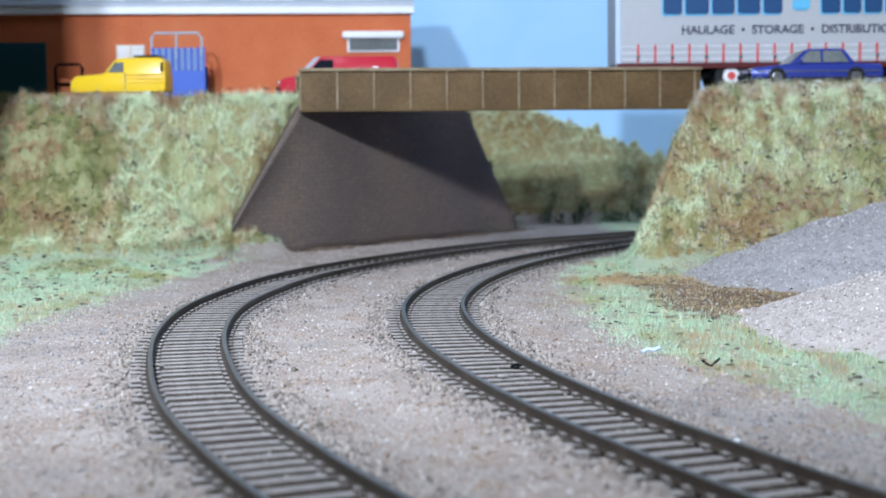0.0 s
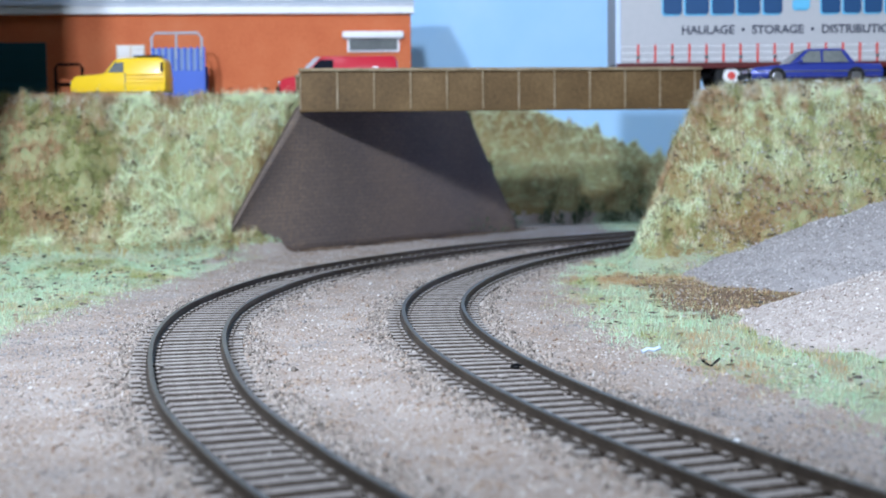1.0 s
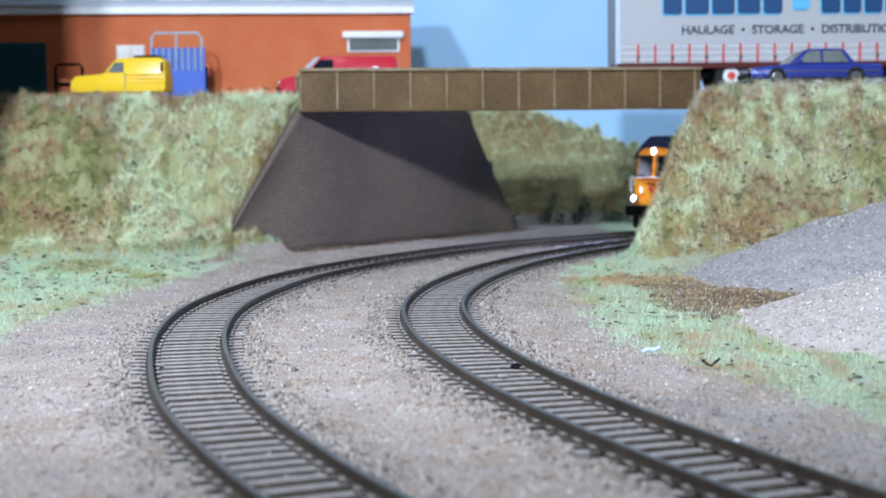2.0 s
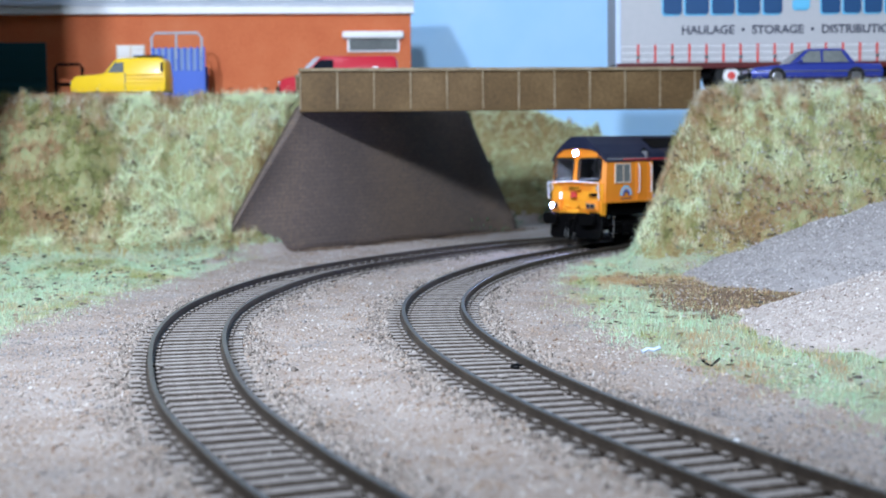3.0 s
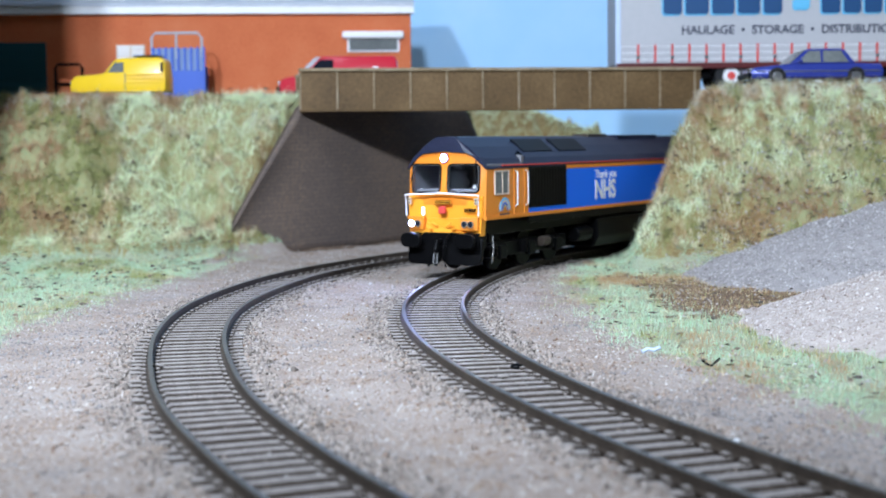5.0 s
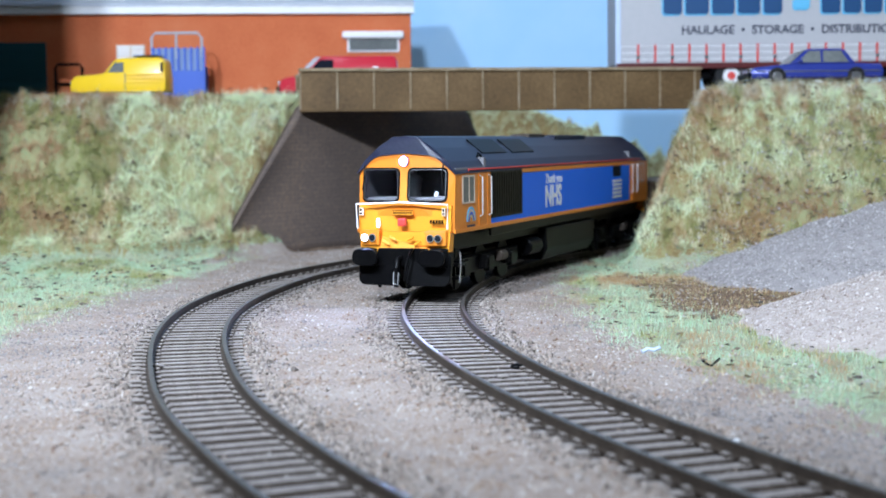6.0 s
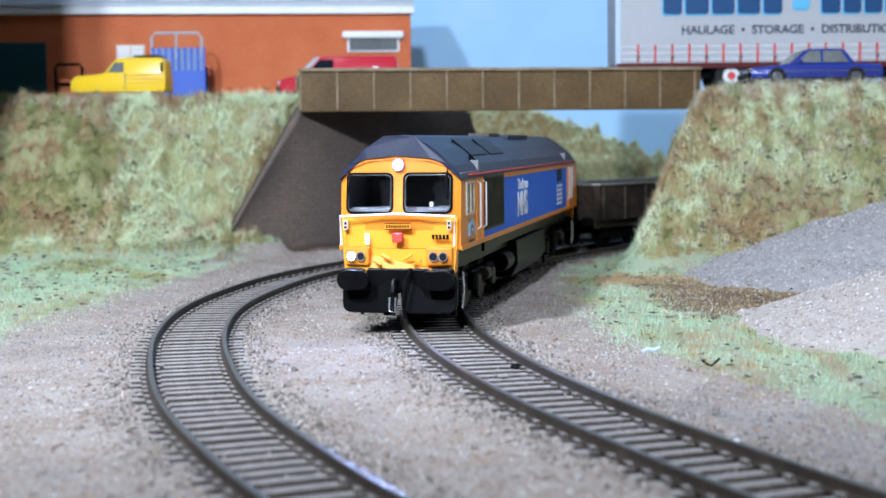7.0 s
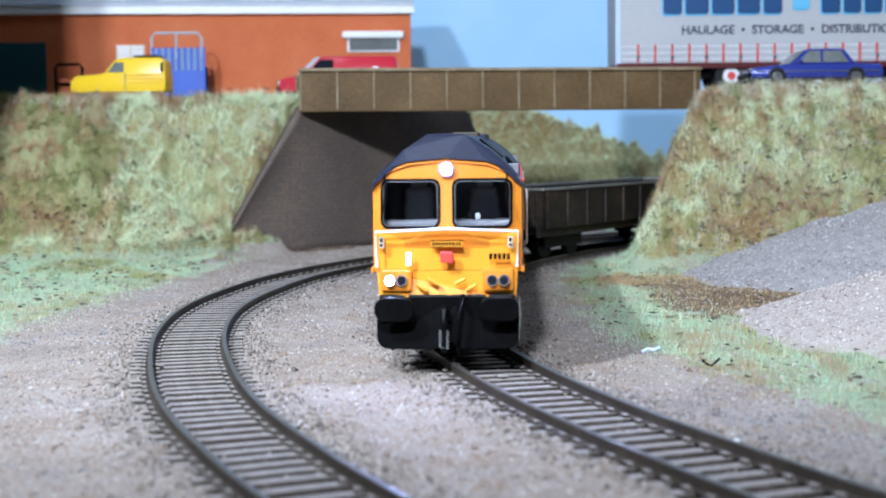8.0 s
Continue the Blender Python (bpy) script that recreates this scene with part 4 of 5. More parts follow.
        add("cab_step", box(HALF - 13, HALF - 6.5, min(sy * 13, sy * 16.4), max(sy * 13, sy * 16.4), 9.2, 10.2, 0.2), M_BLACK, cab)
    add("coupling_hook", tube([(HALF + 0.5, -0.6, 12.5), (HALF + 4, -0.6, 12.3), (HALF + 5, -0.6, 9.6), (HALF + 4.6, -0.6, 6.2), (HALF + 5.2, -0.6, 3.4)], 0.75), M_BLACK, cab)
    add("coupling_link", tube([(HALF + 5, -1.4, 8.2), (HALF + 5.6, -1.4, 4.6), (HALF + 5.6, 0.2, 4.2), (HALF + 5, 0.2, 8.2)], 0.35), M_CHROME, cab)
    add("brake_hose", tube([(HALF + 1, 3.6, 15.5), (HALF + 3.6, 3.4, 13.5), (HALF + 4.4, 2.6, 10), (HALF + 4.4, 2.2, 6), (HALF + 3.0, 2.6, 3)], 0.5), M_BLACK, cab)
    # cab sides
    for sy in (-1, 1):
        yy = lambda a, b: (min(sy * a, sy * b), max(sy * a, sy * b))
        add("side_window", box(113.5, 123.8, *yy(17.1, 17.42), 29.8, 38.0, 0.05), M_GREYGLASS, cab)
        w = add("window_frame", boxes([(113, 124.3, *yy(17.2, 17.6), 29.3, 29.9), (113, 124.3, *yy(17.2, 17.6), 37.9, 38.5), (113, 113.6, *yy(17.2, 17.6), 29.3, 38.5), (123.7, 124.3, *yy(17.2, 17.6), 29.3, 38.5), (118, 118.5, *yy(17.2, 17.6), 29.6, 38)]), M_WOOD, cab, "pale window frame")
        for x in (107.6, 98.8):
            add("door_handrail", tube([(x, sy * 17.2, 24.6), (x, sy * 18.3, 25.2), (x, sy * 18.3, 37.6), (x, sy * 17.2, 38.2)], 0.24), M_WHITE, cab, "white handrail")
        add("door_edge", boxes([(108.4, 108.7, *yy(17.2, 17.45), 21, 39), (99.9, 100.2, *yy(17.2, 17.45), 21, 39)]), M_ORANGE, cab)
        for k, mat in enumerate((M_CYAN, M_WOOD, M_SKIP, M_CHROME)):
            r0, r1 = 4.2 - k * 0.75, 3.5 - k * 0.75
            o = [(116.2 + r0 * math.cos(a), 23.4 + r0 * 1.15 * math.sin(a)) for a in np.linspace(0, math.pi, 13)] + [(116.2 + r1 * math.cos(a), 23.4 + r1 * 1.15 * math.sin(a)) for a in np.linspace(math.pi, 0, 13)]
            add("rainbow_band", prism(o, *yy(17.2, 17.42), "y"), mat, cab)
        for k in range(6):
            add("script_bar", box(112.6 + k * 1.3, 113.4 + k * 1.3, *yy(17.2, 17.42), 21.4, 22.3), M_DARKINK, cab)
    if sign < 0:
        turn = Matrix.Rotation(math.pi, 4, "Z")
        for ob in made:
            ob.data.transform(turn)
    return cab


def bogie(loco, xc):
    b = part("bogie", boxes([(xc - 34, xc + 34, -12.2, -10, 5.2, 11), (xc - 34, xc + 34, 10, 12.2, 5.2, 11), (xc - 30, xc + 30, -9, 9, 7, 12)], 0.4), M_BLACK, loco)
    for dx in (-24, 0, 24):
        for sy in (-1, 1):
            w = part("wheel", cyl((xc + dx, sy * 7.4, 7.0), (xc + dx, sy * 9.6, 7.0), 7.0, n=24, bevel=0.3), M_BLACK, b)
            part("axle_box", box(xc + dx - 3, xc + dx + 3, min(sy * 11.8, sy * 14), max(sy * 11.8, sy * 14), 4.6, 10, 0.6), M_BLACK, b)
            part("spring", cyl((xc + dx + 7, sy * 13, 6), (xc + dx + 7, sy * 13, 11), 1.8, n=10), M_BLACK, b)
    for sy in (-1, 1):
        part("brake_cylinder", cyl((xc - 14, sy * 13.4, 9.2), (xc - 8, sy * 13.4, 9.2), 2.0, n=12, bevel=0.3), M_RAIL, b)
        part("step", boxes([(xc + 33, xc + 38, min(sy * 12, sy * 16), max(sy * 12, sy * 16), 5, 5.8), (xc + 33, xc + 38, min(sy * 12, sy * 16), max(sy * 12, sy * 16), 10.4, 11.2), (xc + 35, xc + 35.8, min(sy * 13, sy * 14), max(sy * 13, sy * 14), 1.6, 15)]), M_BLACK, b)
    return b


def build_loco():
    t = thing("diesel_locomotive", "orange and blue model diesel locomotive with lit headlights", "locomotive")
    body = part("body", prism(body_outline(), -96.5, 96.5, "x"), M_BLUE, t, "bright blue body side")
    smooth_roof = part("roof", prism(roof_outline(), -131.2, 131.2, "x"), M_NAVY, t, "dark navy roof")
    for sy in (-1, 1):
        yy = lambda a, b: (min(sy * a, sy * b), max(sy * a, sy * b))
        part("roof_stripe", box(-118, 118, *yy(16.9, 17.62), 40.0, 40.5, 0.05), M_STRAP, smooth_roof, "thin red roof stripe")
        part("sill_stripe", box(-131, 131, *yy(17.0, 17.55), 20.2, 21.6, 0.1), M_ORANGE, body, "orange sill stripe")
        part("top_stripe", box(-102, 63, *yy(17.0, 17.5), 38.0, 39.4, 0.1), M_ORANGE, body, "orange upper stripe")
        grille = part("grille", box(63, 96.8, *yy(17.0, 17.5), 23.4, 39.3, 0.1), M_BLACK, body, "black radiator grille")
        for k in range(13):
            part("louvre", box(64.5 + k * 2.5, 65.9 + k * 2.5, *yy(17.4, 17.75), 24.2, 38.6), M_BLACK, grille)
        part("rear_panel", box(-131, -102, *yy(17.0, 17.48), 21.4, 39.3, 0.1), M_ORANGE, body, "orange rear panel")
        # white lettering on the blue side
        sx = 1 if sy > 0 else -1
        rot = (90, 0, 180) if sy > 0 else (90, 0, 0)
        x0 = 35.0 if sy > 0 else 8.0
        words("Thank you", 5.2, M_WHITE, "lettering", body, pose(x0 * MM, sy * 17.36 * MM, 33.2 * MM, *rot))
        words("NHS", 11.0, M_WHITE, "bold_lettering", body, pose((35.2 if sy > 0 else 8.0) * MM, sy * 17.36 * MM, 24.6 * MM, *rot), 0.1, 0.28)
        part("plate", box(-80, -66, *yy(17.2, 17.45), 33.2, 38.0), M_BLACK, body)
        for k in range(5):
            part("text_bar", box(-81, -66, *yy(17.2, 17.45), 23.6 + k * 1.75, 24.7 + k * 1.75), M_WHITE, body)
    # roof fittings
    for x0, x1 in ((66, 92), (34, 60)):
        for sy in (-1, 1):
            bm = box(x0, x1, -3.8, 3.8, -0.2, 0.35, 0.1, 1)
            bmesh.ops.transform(bm, matrix=Matrix.Translation((0, sy * 9.4, 47.55)) @ Matrix.Rotation(-sy * 0.68, 4, "X"), verts=bm.verts)
            part("roof_grille", bm, M_BLACK, smooth_roof, "black roof grille")
    part("exhaust", box(-6, 14, -4, 4, 50.6, 52.2, 0.4), M_RAIL, smooth_roof)
    part("roof_hatch", box(-60, -14, -6, 6, 50.0, 51.7, 0.3), M_NAVY, smooth_roof)
    for sy in (-1, 1):
        part("horn_pipe", tube([(101, sy * 14, 44.2), (99, sy * 13.4, 45.4), (97, sy * 15.6, 42.8)], 0.4), M_BLACK, smooth_roof)
    cab_face(t, 1)
    cab_face(t, -1)
    frame_ = part("underframe", box(-126, 126, -13, 13, 14, 20.4, 0.4), M_BLACK, t)
    part("fuel_tank", prism([(-16, 16), (-16.4, 8), (-14, 3.6), (14, 3.6), (16.4, 8), (16, 16)], -38, 30, "x", 0.6), M_BLACK, t, "black fuel tank")
    for sy in (-1, 1):
        part("air_tank", cyl((34, sy * 13, 10), (48, sy * 13, 10), 3.2, n=14, bevel=0.6), M_BLACK, t)
        part("valance", box(-96, 96, min(sy * 16.2, sy * 17.1), max(sy * 16.2, sy * 17.1), 17.4, 20.3, 0.2), M_BLACK, t)
    bogie(t, 87)
    bogie(t, -87)
    # the model is a little slimmer than its full-size section
    slim = Matrix.Diagonal((1, 0.966, 0.992, 1))
    for ob in t.children_recursive:
        if ob.matrix_basis == Matrix.Identity(4):
            ob.data.transform(slim)
        else:
            ob.location = slim @ ob.location
    return t


# ---------------------------------------------------------------- open box wagons
def build_wagon():
    t = thing("box_wagon", "dark weathered open box wagon", "wagon", "wagons behind the locomotive")
    L, W_, z0, z1 = 84.0, 16.6, 13.0, 28.6
    for sy in (-1, 1):
        side = part("side", box(-L, L, min(sy * W_, sy * (W_ - 1)), max(sy * W_, sy * (W_ - 1)), z0, z1, 0.2), M_WAGON, t)
        for k in range(10):
            x = -L + 3 + k * (2 * L - 6) / 9
            part("rib", box(x - 0.9, x + 0.9, min(sy * W_, sy * (W_ + 0.9)), max(sy * W_, sy * (W_ + 0.9)), z0, z1 - 0.6, 0.15), M_WAGON, side)
        part("top_rim", box(-L - 0.6, L + 0.6, min(sy * (W_ + 0.7), sy * (W_ - 1.2)), max(sy * (W_ + 0.7), sy * (W_ - 1.2)), z1, z1 + 1.2, 0.2), M_WAGONRIM, t, "pale rim")
        part("sole_bar", box(-L, L, min(sy * 13, sy * 14.6), max(sy * 13, sy * 14.6), 9.5, 13.2, 0.2), M_WAGON, t)
    for sx in (-1, 1):
        end = part("end", box(min(sx * L, sx * (L - 1)), max(sx * L, sx * (L - 1)), -W_, W_, z0, z1, 0.2), M_WAGON, t)
        for k in range(4):
            y = -12 + k * 8
            part("end_rib", box(min(sx * L, sx * (L + 0.9)), max(sx * L, sx * (L + 0.9)), y - 0.8, y + 0.8, z0, z1, 0.15), M_WAGON, end)
        part("end_rim", box(min(sx * (L - 1.2), sx * (L + 0.8)), max(sx * (L - 1.2), sx * (L + 0.8)), -W_ - 0.6, W_ + 0.6, z1 + 0.02, z1 + 1.22, 0.2), M_WAGONRIM, t, "pale rim")
        for y in (-11.4, 11.4):
            part("buffer", cyl((sx * L, y, 12.6), (sx * (L + 5), y, 12.6), 2.0, n=12, bevel=0.3), M_BLACK, t)
        truck = part("bogie", boxes([(sx * 58 - 17, sx * 58 + 17, -12, -10.4, 4.6, 10), (sx * 58 - 17, sx * 58 + 17, 10.4, 12, 4.6, 10), (sx * 58 - 4, sx * 58 + 4, -11, 11, 6, 12.4)], 0.3), M_BLACK, t)
        for dx in (-12, 12):
            for sy in (-1, 1):
                part("wheel", cyl((sx * 58 + dx, sy * 7.4, 6.2), (sx * 58 + dx, sy * 9.6, 6.2), 6.2, n=20, bevel=0.3), M_BLACK, truck)
    part("floor", box(-L + 1, L - 1, -W_ + 1, W_ - 1, z0, z0 + 1.2), M_WAGON, t)
    return t


locomotive = build_loco()
wagons = [build_wagon()]
for i in range(2):
    wagons.append(copy_thing(wagons[0], pose(0, 0, 0)))

# ---------------------------------------------------------------- gravel heaps
def heap_height(x, y, cx, cy, r, h, seed):
    d = np.hypot(x - cx, (y - cy) * 0.95) + lumps(x, y, 40, seed) * 3
    t = np.clip(1 - (np.sqrt(d * d + (0.13 * r) ** 2) - 0.05 * r) / r, 0, 1)
    return h * (t ** 1.08) * (1 - 0.12 * t) + lumps(x, y, 9, seed + 1) * 0.35 - 1.2


HEAPS = ((178, 552, 84, 36, 21), (164, 396, 82, 31, 25))


def build_heap(cx, cy, r, h, seed, material, label):
    n = int(r / 1.6)
    ax = np.linspace(cx - r - 4, cx + r + 4, 2 * n)
    ay = np.linspace(cy - r - 4, cy + r + 4, 2 * n)
    ob = grid_mesh("gravel_heap", ax, ay, lambda x, y: heap_height(x, y, cx, cy, r, h, seed), material)
    tagged(ob, label, "gravel heap", "gravel heaps", "stuff")


build_heap(*HEAPS[0], M_PILE, "larger heap of pale grey gravel below the grassy bank")
build_heap(*HEAPS[1], M_PILEPINK, "heap of pale pinkish-grey gravel beside the track")


def on_heap(x, y):
    z = np.full(np.shape(x), -9.0)
    for q in HEAPS:
        z = np.maximum(z, heap_height(x, y, *q))
    return z


# ---------------------------------------------------------------- scattered pieces, each kind one mesh
def scatter(name, verts, faces, material, label):
    """Joined pieces: verts (pieces, corners, 3) in millimetres, faces as corner numbers of one piece."""
    k, c = verts.shape[:2]
    f = np.asarray(faces)
    index = (f[None] + (np.arange(k) * c)[:, None, None]).reshape(-1)
    me = bpy.data.meshes.new(name)
    me.vertices.add(k * c)
    me.vertices.foreach_set("co", (verts * MM).reshape(-1).astype(np.float32))
    me.loops.add(len(index))
    me.loops.foreach_set("vertex_index", index.astype(np.int32))
    m = k * len(f)
    me.polygons.add(m)
    me.polygons.foreach_set("loop_start", np.arange(0, m * 3, 3, dtype=np.int32))
    me.materials.append(material)
    me.update(calc_edges=True)
    me.validate()
    return tagged(new(name, me), label, "", "", "stuff")


RNG = np.random.RandomState(7)


def stones(x, y, z, size):
    """Irregular five-cornered grains."""
    k = len(x)
    base = np.array([(1, 0, -0.2), (-0.5, 0.87, -0.2), (-0.5, -0.87, -0.2), (0.1, 0.05, 0.75), (0, 0, -0.7)])
    v = base[None] * RNG.uniform(0.6, 1.25, (k, 5, 3)) * size[:, None, None]
    a = RNG.uniform(0, math.tau, k)
    c, s = np.cos(a)[:, None], np.sin(a)[:, None]
    out = np.stack([v[..., 0] * c - v[..., 1] * s + x[:, None], v[..., 0] * s + v[..., 1] * c + y[:, None], v[..., 2] + z[:, None]], -1)
    return out


STONE_FACES = [(0, 1, 3), (1, 2, 3), (2, 0, 3), (1, 0, 4), (2, 1, 4), (0, 2, 4)]


def in_view(n, y0, y1, margin=25, power=1.0):
    """Random places in the stretch of ground that fans out from the near end of the board."""
    y = y0 + (y1 - y0) * RNG.uniform(0, 1, n) ** power
    half = y * 0.312 + margin
    return RNG.uniform(-1, 1, n) * half, y


def rail_clear(x, y):
    gap = track_gap(x, y)
    return (np.abs(gap - 8.87) > 1.6), gap


# sand and small stones between and beside the tracks
x, y = in_view(190000, 150, 760, 20, 1.25)
clear, gap = rail_clear(x, y)
keep = clear & (green(x, y) < 9 + RNG.normal(0, 9, len(x))) & (land(x, y) < 3) & ((gap > 12.8) | (RNG.uniform(0, 1, len(x)) < 0.25)) & (~brown_soil(x, y, np.zeros(len(x))) | (gap < 11) | (RNG.uniform(0, 1, len(x)) < 0.15))
x, y, gap = x[keep], y[keep], gap[keep]
z = np.maximum(ground_height(x, y), on_heap(x, y)) + np.where(gap < 8, RNG.choice([0.0, 0.0, 1.05], len(x)), 0)
size = np.clip(RNG.lognormal(-1.3, 0.42, len(x)), 0.12, 1.1) * np.where(gap < 10, 0.75, 1)
rusty = lumps(x, y, 46, 71) + 0.6 * lumps(x, y, 18, 72) + RNG.normal(0, 0.35, len(x)) > 0.42
# dark grey grains, denser at the near right and along the left shoulder
dark_grey = lumps(x, y, 70, 73) * 0.8 + 0.5 * lumps(x, y, 24, 74) + RNG.normal(0, 0.3, len(x)) + 0.9 * soft_step((x - 24 - 0.1 * (330 - y)) / 26) * soft_step((340 - y) / 80) + 0.5 * soft_step((-78 - x) / 20) * soft_step((520 - y) / 90) > 0.62
rusty &= ~dark_grey
for m, material, label in ((dark_grey, M_DARKGRAIN, "drifts of dark grey grains on the ground"), (~rusty & ~dark_grey, M_GRAIN, "loose tan sand and small stones on the ground"), (rusty, M_BROWNGRAIN, "drifts of rusty brown sand between the tracks")):
    scatter("sand_grains", stones(x[m], y[m], (z + size * 0.15)[m], size[m]), STONE_FACES, material, label)

# darker ballast at the sleepers' ends
s = RNG.uniform(150, 900, 26000)
side = RNG.choice([-1, 1], 26000) * np.clip(RNG.normal(15.4, 2.6, 26000), 10.8, 26)
which = RNG.randint(0, 2, 26000)
place = np.empty((26000, 2))
for k, line in enumerate((TRACK_A, TRACK_B)):
    p = np.stack([np.interp(s, line.s, line.p[:, 0]), np.interp(s, line.s, line.p[:, 1])], 1)
    q = np.stack([np.interp(s + 2, line.s, line.p[:, 0]), np.interp(s + 2, line.s, line.p[:, 1])], 1) - p
    q /= np.linalg.norm(q, axis=1)[:, None]
    w = p + np.stack([-q[:, 1], q[:, 0]], 1) * side[:, None]
    place[which == k] = w[which == k]
size = np.clip(RNG.lognormal(-0.75, 0.4, 26000), 0.2, 1.3)
scatter("ballast_grains", stones(place[:, 0], place[:, 1], ground_height(place[:, 0], place[:, 1]) + size * 0.2, size), STONE_FACES, M_BALLAST, "dark brown ballast stones along the sleepers' ends")

# gravel on the heaps
x, y = RNG.uniform(70, 260, 60000), RNG.uniform(300, 640, 60000)
z = on_heap(x, y)
keep = ((z > 0.2) | ((z > -1.15) & (RNG.uniform(0, 1, len(x)) < 0.12))) & (np.abs(x) < y * 0.32 + 10)
z = np.maximum(z, ground_height(x, y))
x, y, z = x[keep], y[keep], z[keep]
size = np.clip(RNG.lognormal(-0.95, 0.4, len(x)), 0.2, 1.3)
first = heap_height(x, y, *HEAPS[0]) > heap_height(x, y, *HEAPS[1])
for m, material, label in ((first, M_GREYGRAIN, "pale grey gravel grains on the larger heap"), (~first, M_PINKGRAIN, "pale pinkish gravel grains on the near heap")):
    scatter("heap_gravel", stones(x[m], y[m], z[m] + size[m] * 0.1, size[m]), STONE_FACES, material, label)


# ---------------------------------------------------------------- grass fibres
def blades(x, y, z, length, width, lean):
    k = len(x)
    a = RNG.uniform(0, math.tau, k)
    b = RNG.uniform(0, math.tau, k)
    tilt = np.abs(RNG.normal(0, lean, k))
    tip = np.stack([np.cos(b) * np.sin(tilt), np.sin(b) * np.sin(tilt), np.cos(tilt)], -1) * length[:, None]
    side = np.stack([np.cos(a), np.sin(a), np.zeros(k)], -1) * width[:, None] / 2
    root = np.stack([x, y, z - 0.3], -1)
    return np.stack([root - side, root + side, root + tip + side * 0.25], 1)


def grass_places(n, box_):
    x, y = RNG.uniform(box_[0], box_[1], n), RNG.uniform(box_[2], box_[3], n)
    keep = (np.abs(x) < y * 0.312 + 14)
    return x[keep], y[keep]


spots = [grass_places(n, q) for n, q in ((420000, (-260, -60, 560, 735)), (130000, (-175, -80, 250, 600)), (400000, (36, 265, 520, 735)), (170000, (30, 150, 235, 560)), (90000, (10, 200, 830, 1010)), (30000, (-260, 20, 735, 860)))]
x, y = np.concatenate([q[0] for q in spots]), np.concatenate([q[1] for q in spots])
base = land(x, y)
inside = green(x, y) + RNG.normal(0, 5, len(x))
gap = track_gap(x, y)
keep = ((inside > 4) | (base > 5)) & (gap > 19) & (on_heap(x, y) < base + 0.3) & ((base < 74.8) | (RNG.uniform(0, 1, len(x)) < 0.04))
thin = np.where(brown_soil(x, y, base), 0.9, 1) * np.where(base > 6, 1.0, np.clip(0.6 + lumps(x, y, 26, 31) * 0.6, 0.08, 1))
keep &= RNG.uniform(0, 1, len(x)) < thin
x, y, base = x[keep], y[keep], base[keep]
z = ground_height(x, y)
# drifts of colour over the banks, with bright and shaded stretches painted in
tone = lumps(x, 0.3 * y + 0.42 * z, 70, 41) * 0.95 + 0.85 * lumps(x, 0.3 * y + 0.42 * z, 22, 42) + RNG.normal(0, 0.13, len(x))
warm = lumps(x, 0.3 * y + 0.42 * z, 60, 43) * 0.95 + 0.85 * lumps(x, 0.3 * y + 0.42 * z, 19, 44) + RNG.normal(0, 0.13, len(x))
# lit slope and far bank tinted paler, far left darker as if shaded
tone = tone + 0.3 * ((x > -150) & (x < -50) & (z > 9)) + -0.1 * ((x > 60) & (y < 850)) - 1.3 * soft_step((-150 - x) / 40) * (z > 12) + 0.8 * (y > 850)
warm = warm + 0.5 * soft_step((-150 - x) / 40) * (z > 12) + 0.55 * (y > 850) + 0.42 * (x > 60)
flat = z < 9
tone, warm = tone * 1.5, warm * 1.5
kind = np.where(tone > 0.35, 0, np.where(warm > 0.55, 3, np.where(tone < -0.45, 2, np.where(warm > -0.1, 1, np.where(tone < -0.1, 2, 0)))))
kind = np.where(flat & (tone + RNG.normal(0, 0.3, len(x)) > -0.35), 4, kind)
mixed = flat & (lumps(x, y, 34, 95) * 0.8 + lumps(x, y, 12, 96) * 0.6 + RNG.normal(0, 0.3, len(x)) > 0.55)
kind = np.where(mixed, RNG.choice([1, 1, 1, 2, 3, 0], len(x)), kind)
brown_patch = brown_soil(x + RNG.normal(0, 6, len(x)), y + RNG.normal(0, 9, len(x)), z)
kind = np.where(brown_patch, RNG.choice([3, 3, 3, 3, 2, 1], len(x)), kind)
length = np.clip(RNG.normal(3.2, 1.2, len(x)), 1.0, 6.5) * np.where(flat, 0.6, 1.0) * np.where(z > 67, 1.1, 1)
length *= np.where(brown_patch, 0.7, 1)
width = RNG.uniform(0.12, 0.3, len(x)) * np.where(flat, 0.7, 1)
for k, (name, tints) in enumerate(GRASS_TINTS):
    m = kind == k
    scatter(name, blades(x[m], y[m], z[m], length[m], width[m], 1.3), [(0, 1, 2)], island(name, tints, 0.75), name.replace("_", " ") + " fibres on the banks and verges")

# long pale wisps along the tops of the banks
n = 16000
x = np.r_[RNG.uniform(-240, -66, n), RNG.uniform(96, 240, n)]
y = np.where(x < 0, 706 + (x + 69) * 0.1 - 4 + RNG.normal(0, 7, 2 * n), 660 - np.clip(x - 120, 0, 200) * 0.15 + RNG.normal(0, 7, 2 * n))
keep = (land(x, y) > 55) & (RNG.uniform(0, 1, 2 * n) < np.clip(0.5 + lumps(x, y, 14, 81), 0.05, 1))
x, y = x[keep], y[keep]
scatter("wispy_grass", blades(x, y, ground_height(x, y), np.clip(RNG.normal(5.0, 1.4, len(x)), 2, 8.5), RNG.uniform(0.08, 0.17, len(x)), 0.8), [(0, 1, 2)], island("wisp", [(0.5, 0.54, 0.4), (0.68, 0.7, 0.58), (0.6, 0.56, 0.42), (0.78, 0.78, 0.7)], 0.75), "long pale wispy grass along the bank tops")


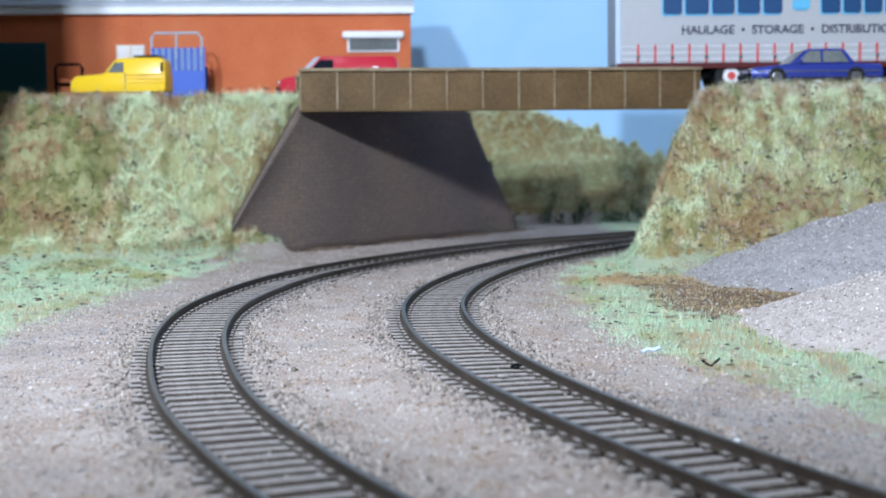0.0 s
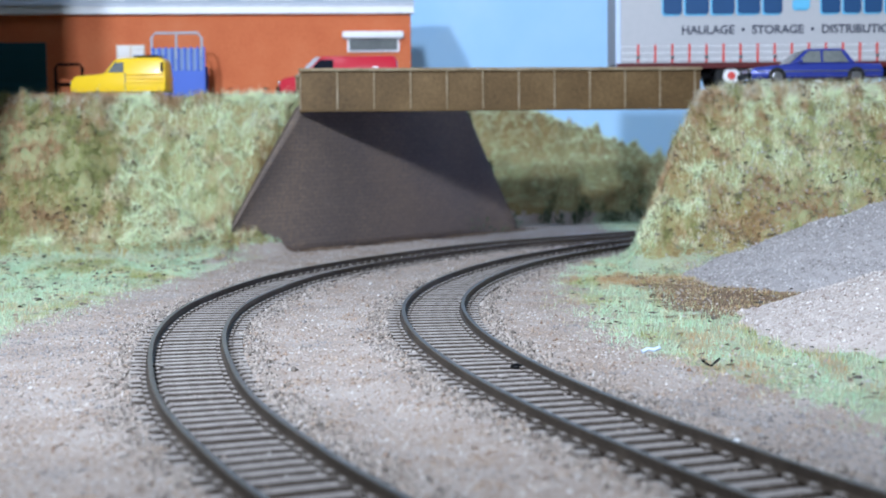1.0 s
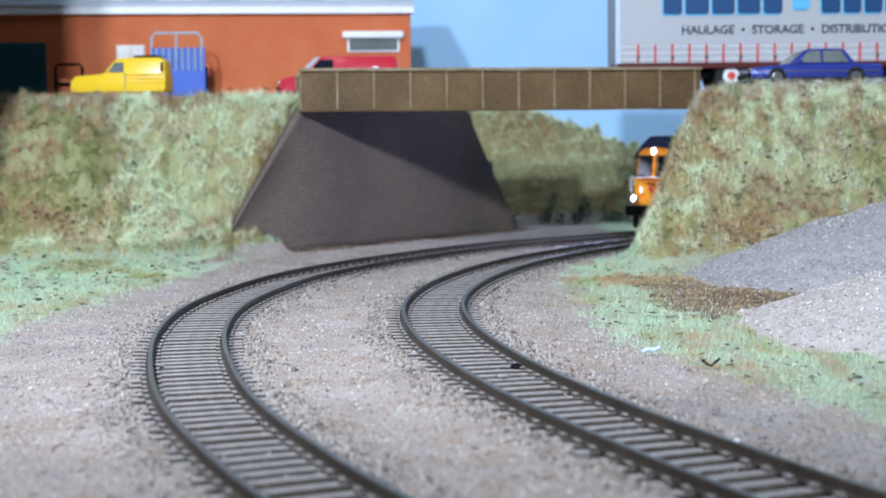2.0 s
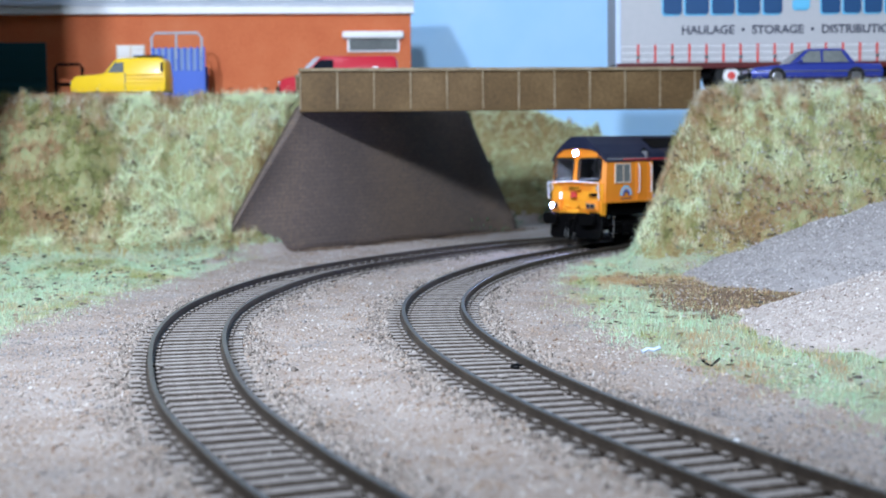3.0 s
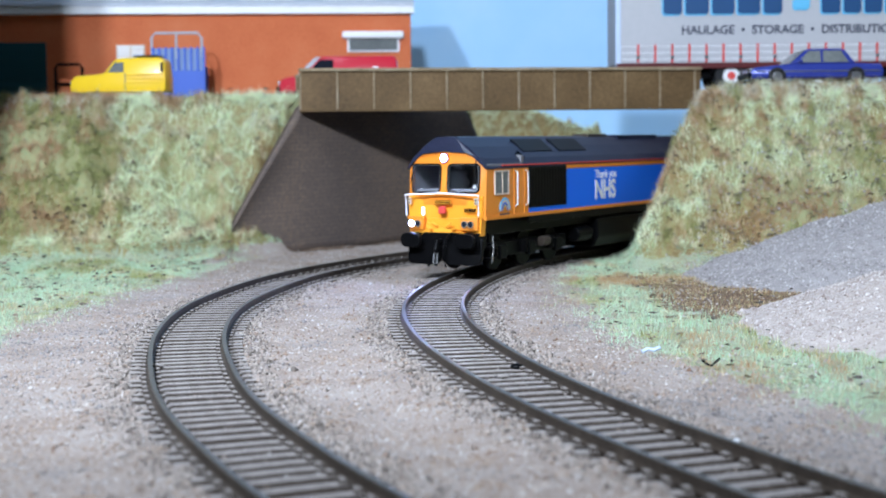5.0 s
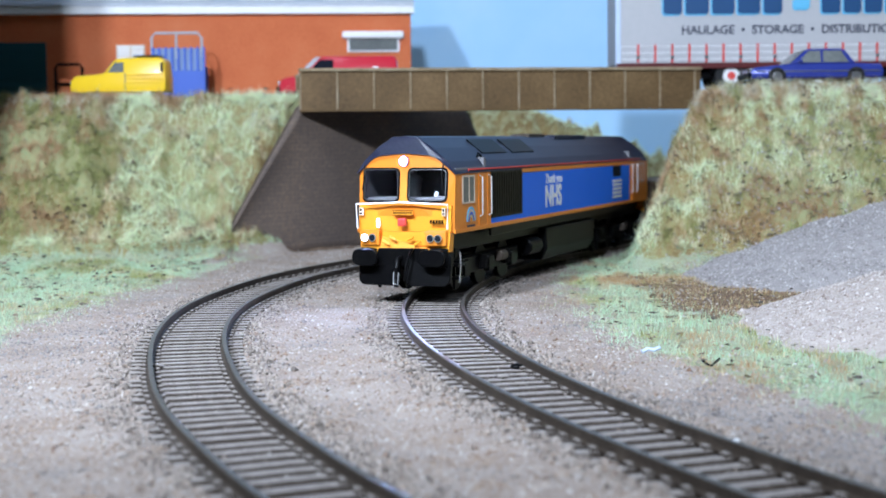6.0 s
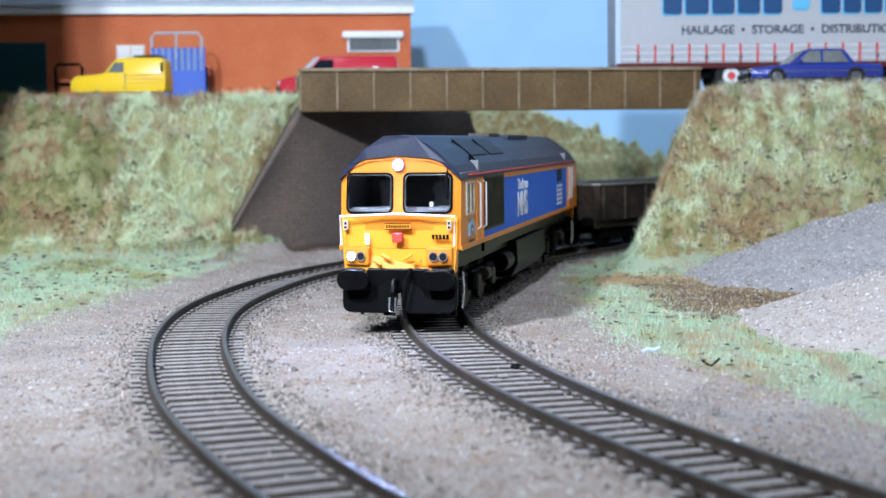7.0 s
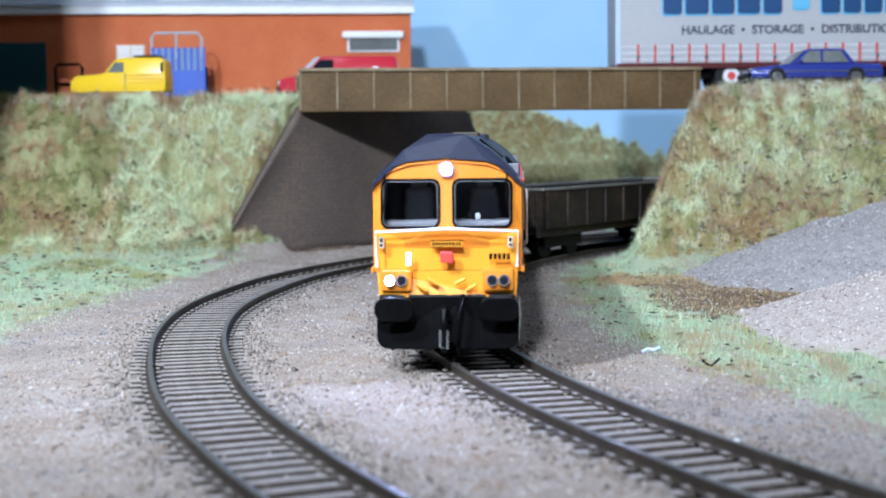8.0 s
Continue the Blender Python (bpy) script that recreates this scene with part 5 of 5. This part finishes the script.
# low dark bushes along the far end of the abutment and below the far bank: small leaves in clumps
n = 15000
q = RNG.uniform(0, 1, n)
along = np.where(q < 0.4, RNG.uniform(132, 186, n), 0)
edge_xy = np.stack([wall_point(a, -3) for a in np.linspace(132, 186, 40)])
pick = np.clip(((along - 132) / 54 * 39).astype(int), 0, 39)
x = np.where(q < 0.4, edge_xy[pick, 0] + RNG.normal(0, 3.5, n), RNG.uniform(62, 190, n))
y = np.where(q < 0.4, edge_xy[pick, 1] + RNG.normal(0, 3.5, n), 926 + np.clip(x - 140, 0, 400) * 0.22 + RNG.normal(0, 9, n))
keep = (track_gap(x, y) > 24) & ((q < 0.4) | (lumps(x, y, 20, 91) > 0.25))
x, y, q = x[keep], y[keep], q[keep]
z = ground_height(x, y) + RNG.uniform(0, 1, len(x)) ** 1.3 * np.where(q < 0.4, 8, 7)
scatter("bush_leaves", blades(x, y, z, RNG.uniform(1.2, 3.2, len(x)), RNG.uniform(0.6, 1.6, len(x)), 1.2), [(0, 1, 2)], island("bush", [(0.03, 0.06, 0.03), (0.06, 0.11, 0.05), (0.1, 0.14, 0.06), (0.05, 0.05, 0.03)], 0.8), "low dark green bushes beside the abutment and below the far bank")


# single bits lying about
def bit(name, at, size, material, label, category, flat=0.5):
    bm = bmesh.new()
    bmesh.ops.create_icosphere(bm, subdivisions=2, radius=1)
    for v in bm.verts:
        k = 1 + 0.22 * noise.noise(v.co * 1.7 + Vector((at[0], at[1], 0)))
        v.co = Vector((v.co.x * size * k, v.co.y * size * 0.75 * k, v.co.z * size * flat * k))
    ob = part(name, bm, material, None)
    ob.location = mm(*at)
    return tagged(ob, label, category)


bit("pebble", (49, 240, 1.5), 0.75, M_WHITE, "tiny white pebble lying on a sleeper", "pebble", 0.8)
bit("coal_lump", (16.5, 323, 1.6), 1.6, M_BLACK, "small black coal lump between the rails", "coal")
bit("flat_stone", (-66.5, 330, 1.5), 1.7, M_SLEEPER, "flat grey stone lying on the sleepers", "stone", 0.4)
bit("flat_stone", (12.5, 310, 1.5), 1.5, M_SLEEPER, "flat grey stone lying on the sleepers", "stone", 0.4)
scrap = bmesh.new()
join(scrap, tube([(-2.2, 0, 1.0), (-0.8, 0.5, 1.6), (0.8, 0.2, 1.4), (2.2, 0.9, 1.9)], 0.5))
paper = part("paper_scrap", scrap, M_POST)
paper.location = mm(50, 345, 0.4)
tagged(paper, "crumpled bluish-white paper scrap in the grass", "scrap")
twig = part("twig", tube([(-2.0, 0, 2.2), (-0.6, 0.3, 1.2), (0.3, 0, 0.9), (1.6, 0.2, 2.0), (2.2, 0.1, 2.6)], 0.28), M_BLACK)
twig.location = mm(60, 322, 0.6)
tagged(twig, "short dark forked twig lying in the grass", "twig")

# dark leaf scatter on the grass
n = 7000
x, y = in_view(n * 4, 260, 730, 10)
fx, fy = RNG.uniform(-190, -86, 260), RNG.normal(610, 35, 260)
bank_x, bank_y = np.r_[RNG.uniform(70, 235, 3200), RNG.uniform(-235, -66, 2200)], np.r_[RNG.uniform(555, 690, 3200), RNG.uniform(630, 712, 2200)]
x, y = np.r_[fx, bank_x, x], np.r_[fy, bank_y, y]
keep = ((green(x, y) > 3) | (land(x, y) > 4)) & (on_heap(x, y) < land(x, y) + 0.2) & (track_gap(x, y) > 20) & (lumps(x, y, 26, 51) > -0.15) & ((x < -86) & (y > 540) & (RNG.uniform(0, 1, len(x)) < 0.22) | (land(x, y) > 8) | (RNG.uniform(0, 1, len(x)) < 0.1))
x, y = x[keep][:n], y[keep][:n]
z = ground_height(x, y) + RNG.uniform(0.5, 3.2, len(x))
size = RNG.uniform(0.5, 1.5, len(x)) * np.where(x > 0, 0.95, np.where(land(x, y) < 20, 1.1, 1))
leaf = np.array([(-1, 0, 0), (0, -0.45, 0.25), (1, 0, 0), (0, 0.45, -0.15)])
v = leaf[None] * size[:, None, None] * RNG.uniform(0.7, 1.3, (len(x), 4, 3)) + RNG.normal(0, 0.18, (len(x), 4, 3))
a = RNG.uniform(0, math.tau, len(x))
c, s = np.cos(a)[:, None], np.sin(a)[:, None]
v = np.stack([v[..., 0] * c - v[..., 1] * s + x[:, None], v[..., 0] * s + v[..., 1] * c + y[:, None], v[..., 2] + z[:, None]], -1)
scatter("leaf_scatter", v, [(0, 1, 2), (0, 2, 3)], M_FLAKE, "dark dead leaf scatter on the grass")


# ---------------------------------------------------------------- movement along the track
def rolling_pose(s_mid, base):
    """Pose of a vehicle whose two pivots ride on the centre line, base apart, about the length s_mid."""
    a, b = TRACK_A.at(s_mid - base / 2), TRACK_A.at(s_mid + base / 2)
    mid, d = (a + b) / 2, a - b
    return pose(mid[0] * MM, mid[1] * MM, RH * MM, 0, 0, math.degrees(math.atan2(d[1], d[0])))


FRONT_TIMES = [0.0, 1.7, 2.8, 3.5, 4.5, 5.8, 6.5, 7.0, 7.5, 8.0]
FRONT_AT = [1074.0, 943.5, 859.0, 805.5, 732.0, 633.5, 580.5, 546.5, 512.8, 479.8]


def front_length(t):
    """Length along the line of the locomotive's nose at t seconds, smooth between the known times."""
    i = min(max(np.searchsorted(FRONT_TIMES, t) - 1, 0), len(FRONT_TIMES) - 2)
    T, S = np.array(FRONT_TIMES), np.array(FRONT_AT)
    v = np.gradient(S, T)
    h = T[i + 1] - T[i]
    u = (t - T[i]) / h
    return float((2 * u**3 - 3 * u**2 + 1) * S[i] + (u**3 - 2 * u**2 + u) * h * v[i] + (-2 * u**3 + 3 * u**2) * S[i + 1] + (u**3 - u**2) * h * v[i + 1])


def motions():
    times = [k * 0.25 for k in range(33)]
    walk(locomotive, [(t, rolling_pose(front_length(t) + HALF, 182)) for t in times])
    for k, w in enumerate(wagons):
        walk(w, [(t, rolling_pose(front_length(t) + 2 * HALF + 98 + k * 182, 116)) for t in times])


motions()
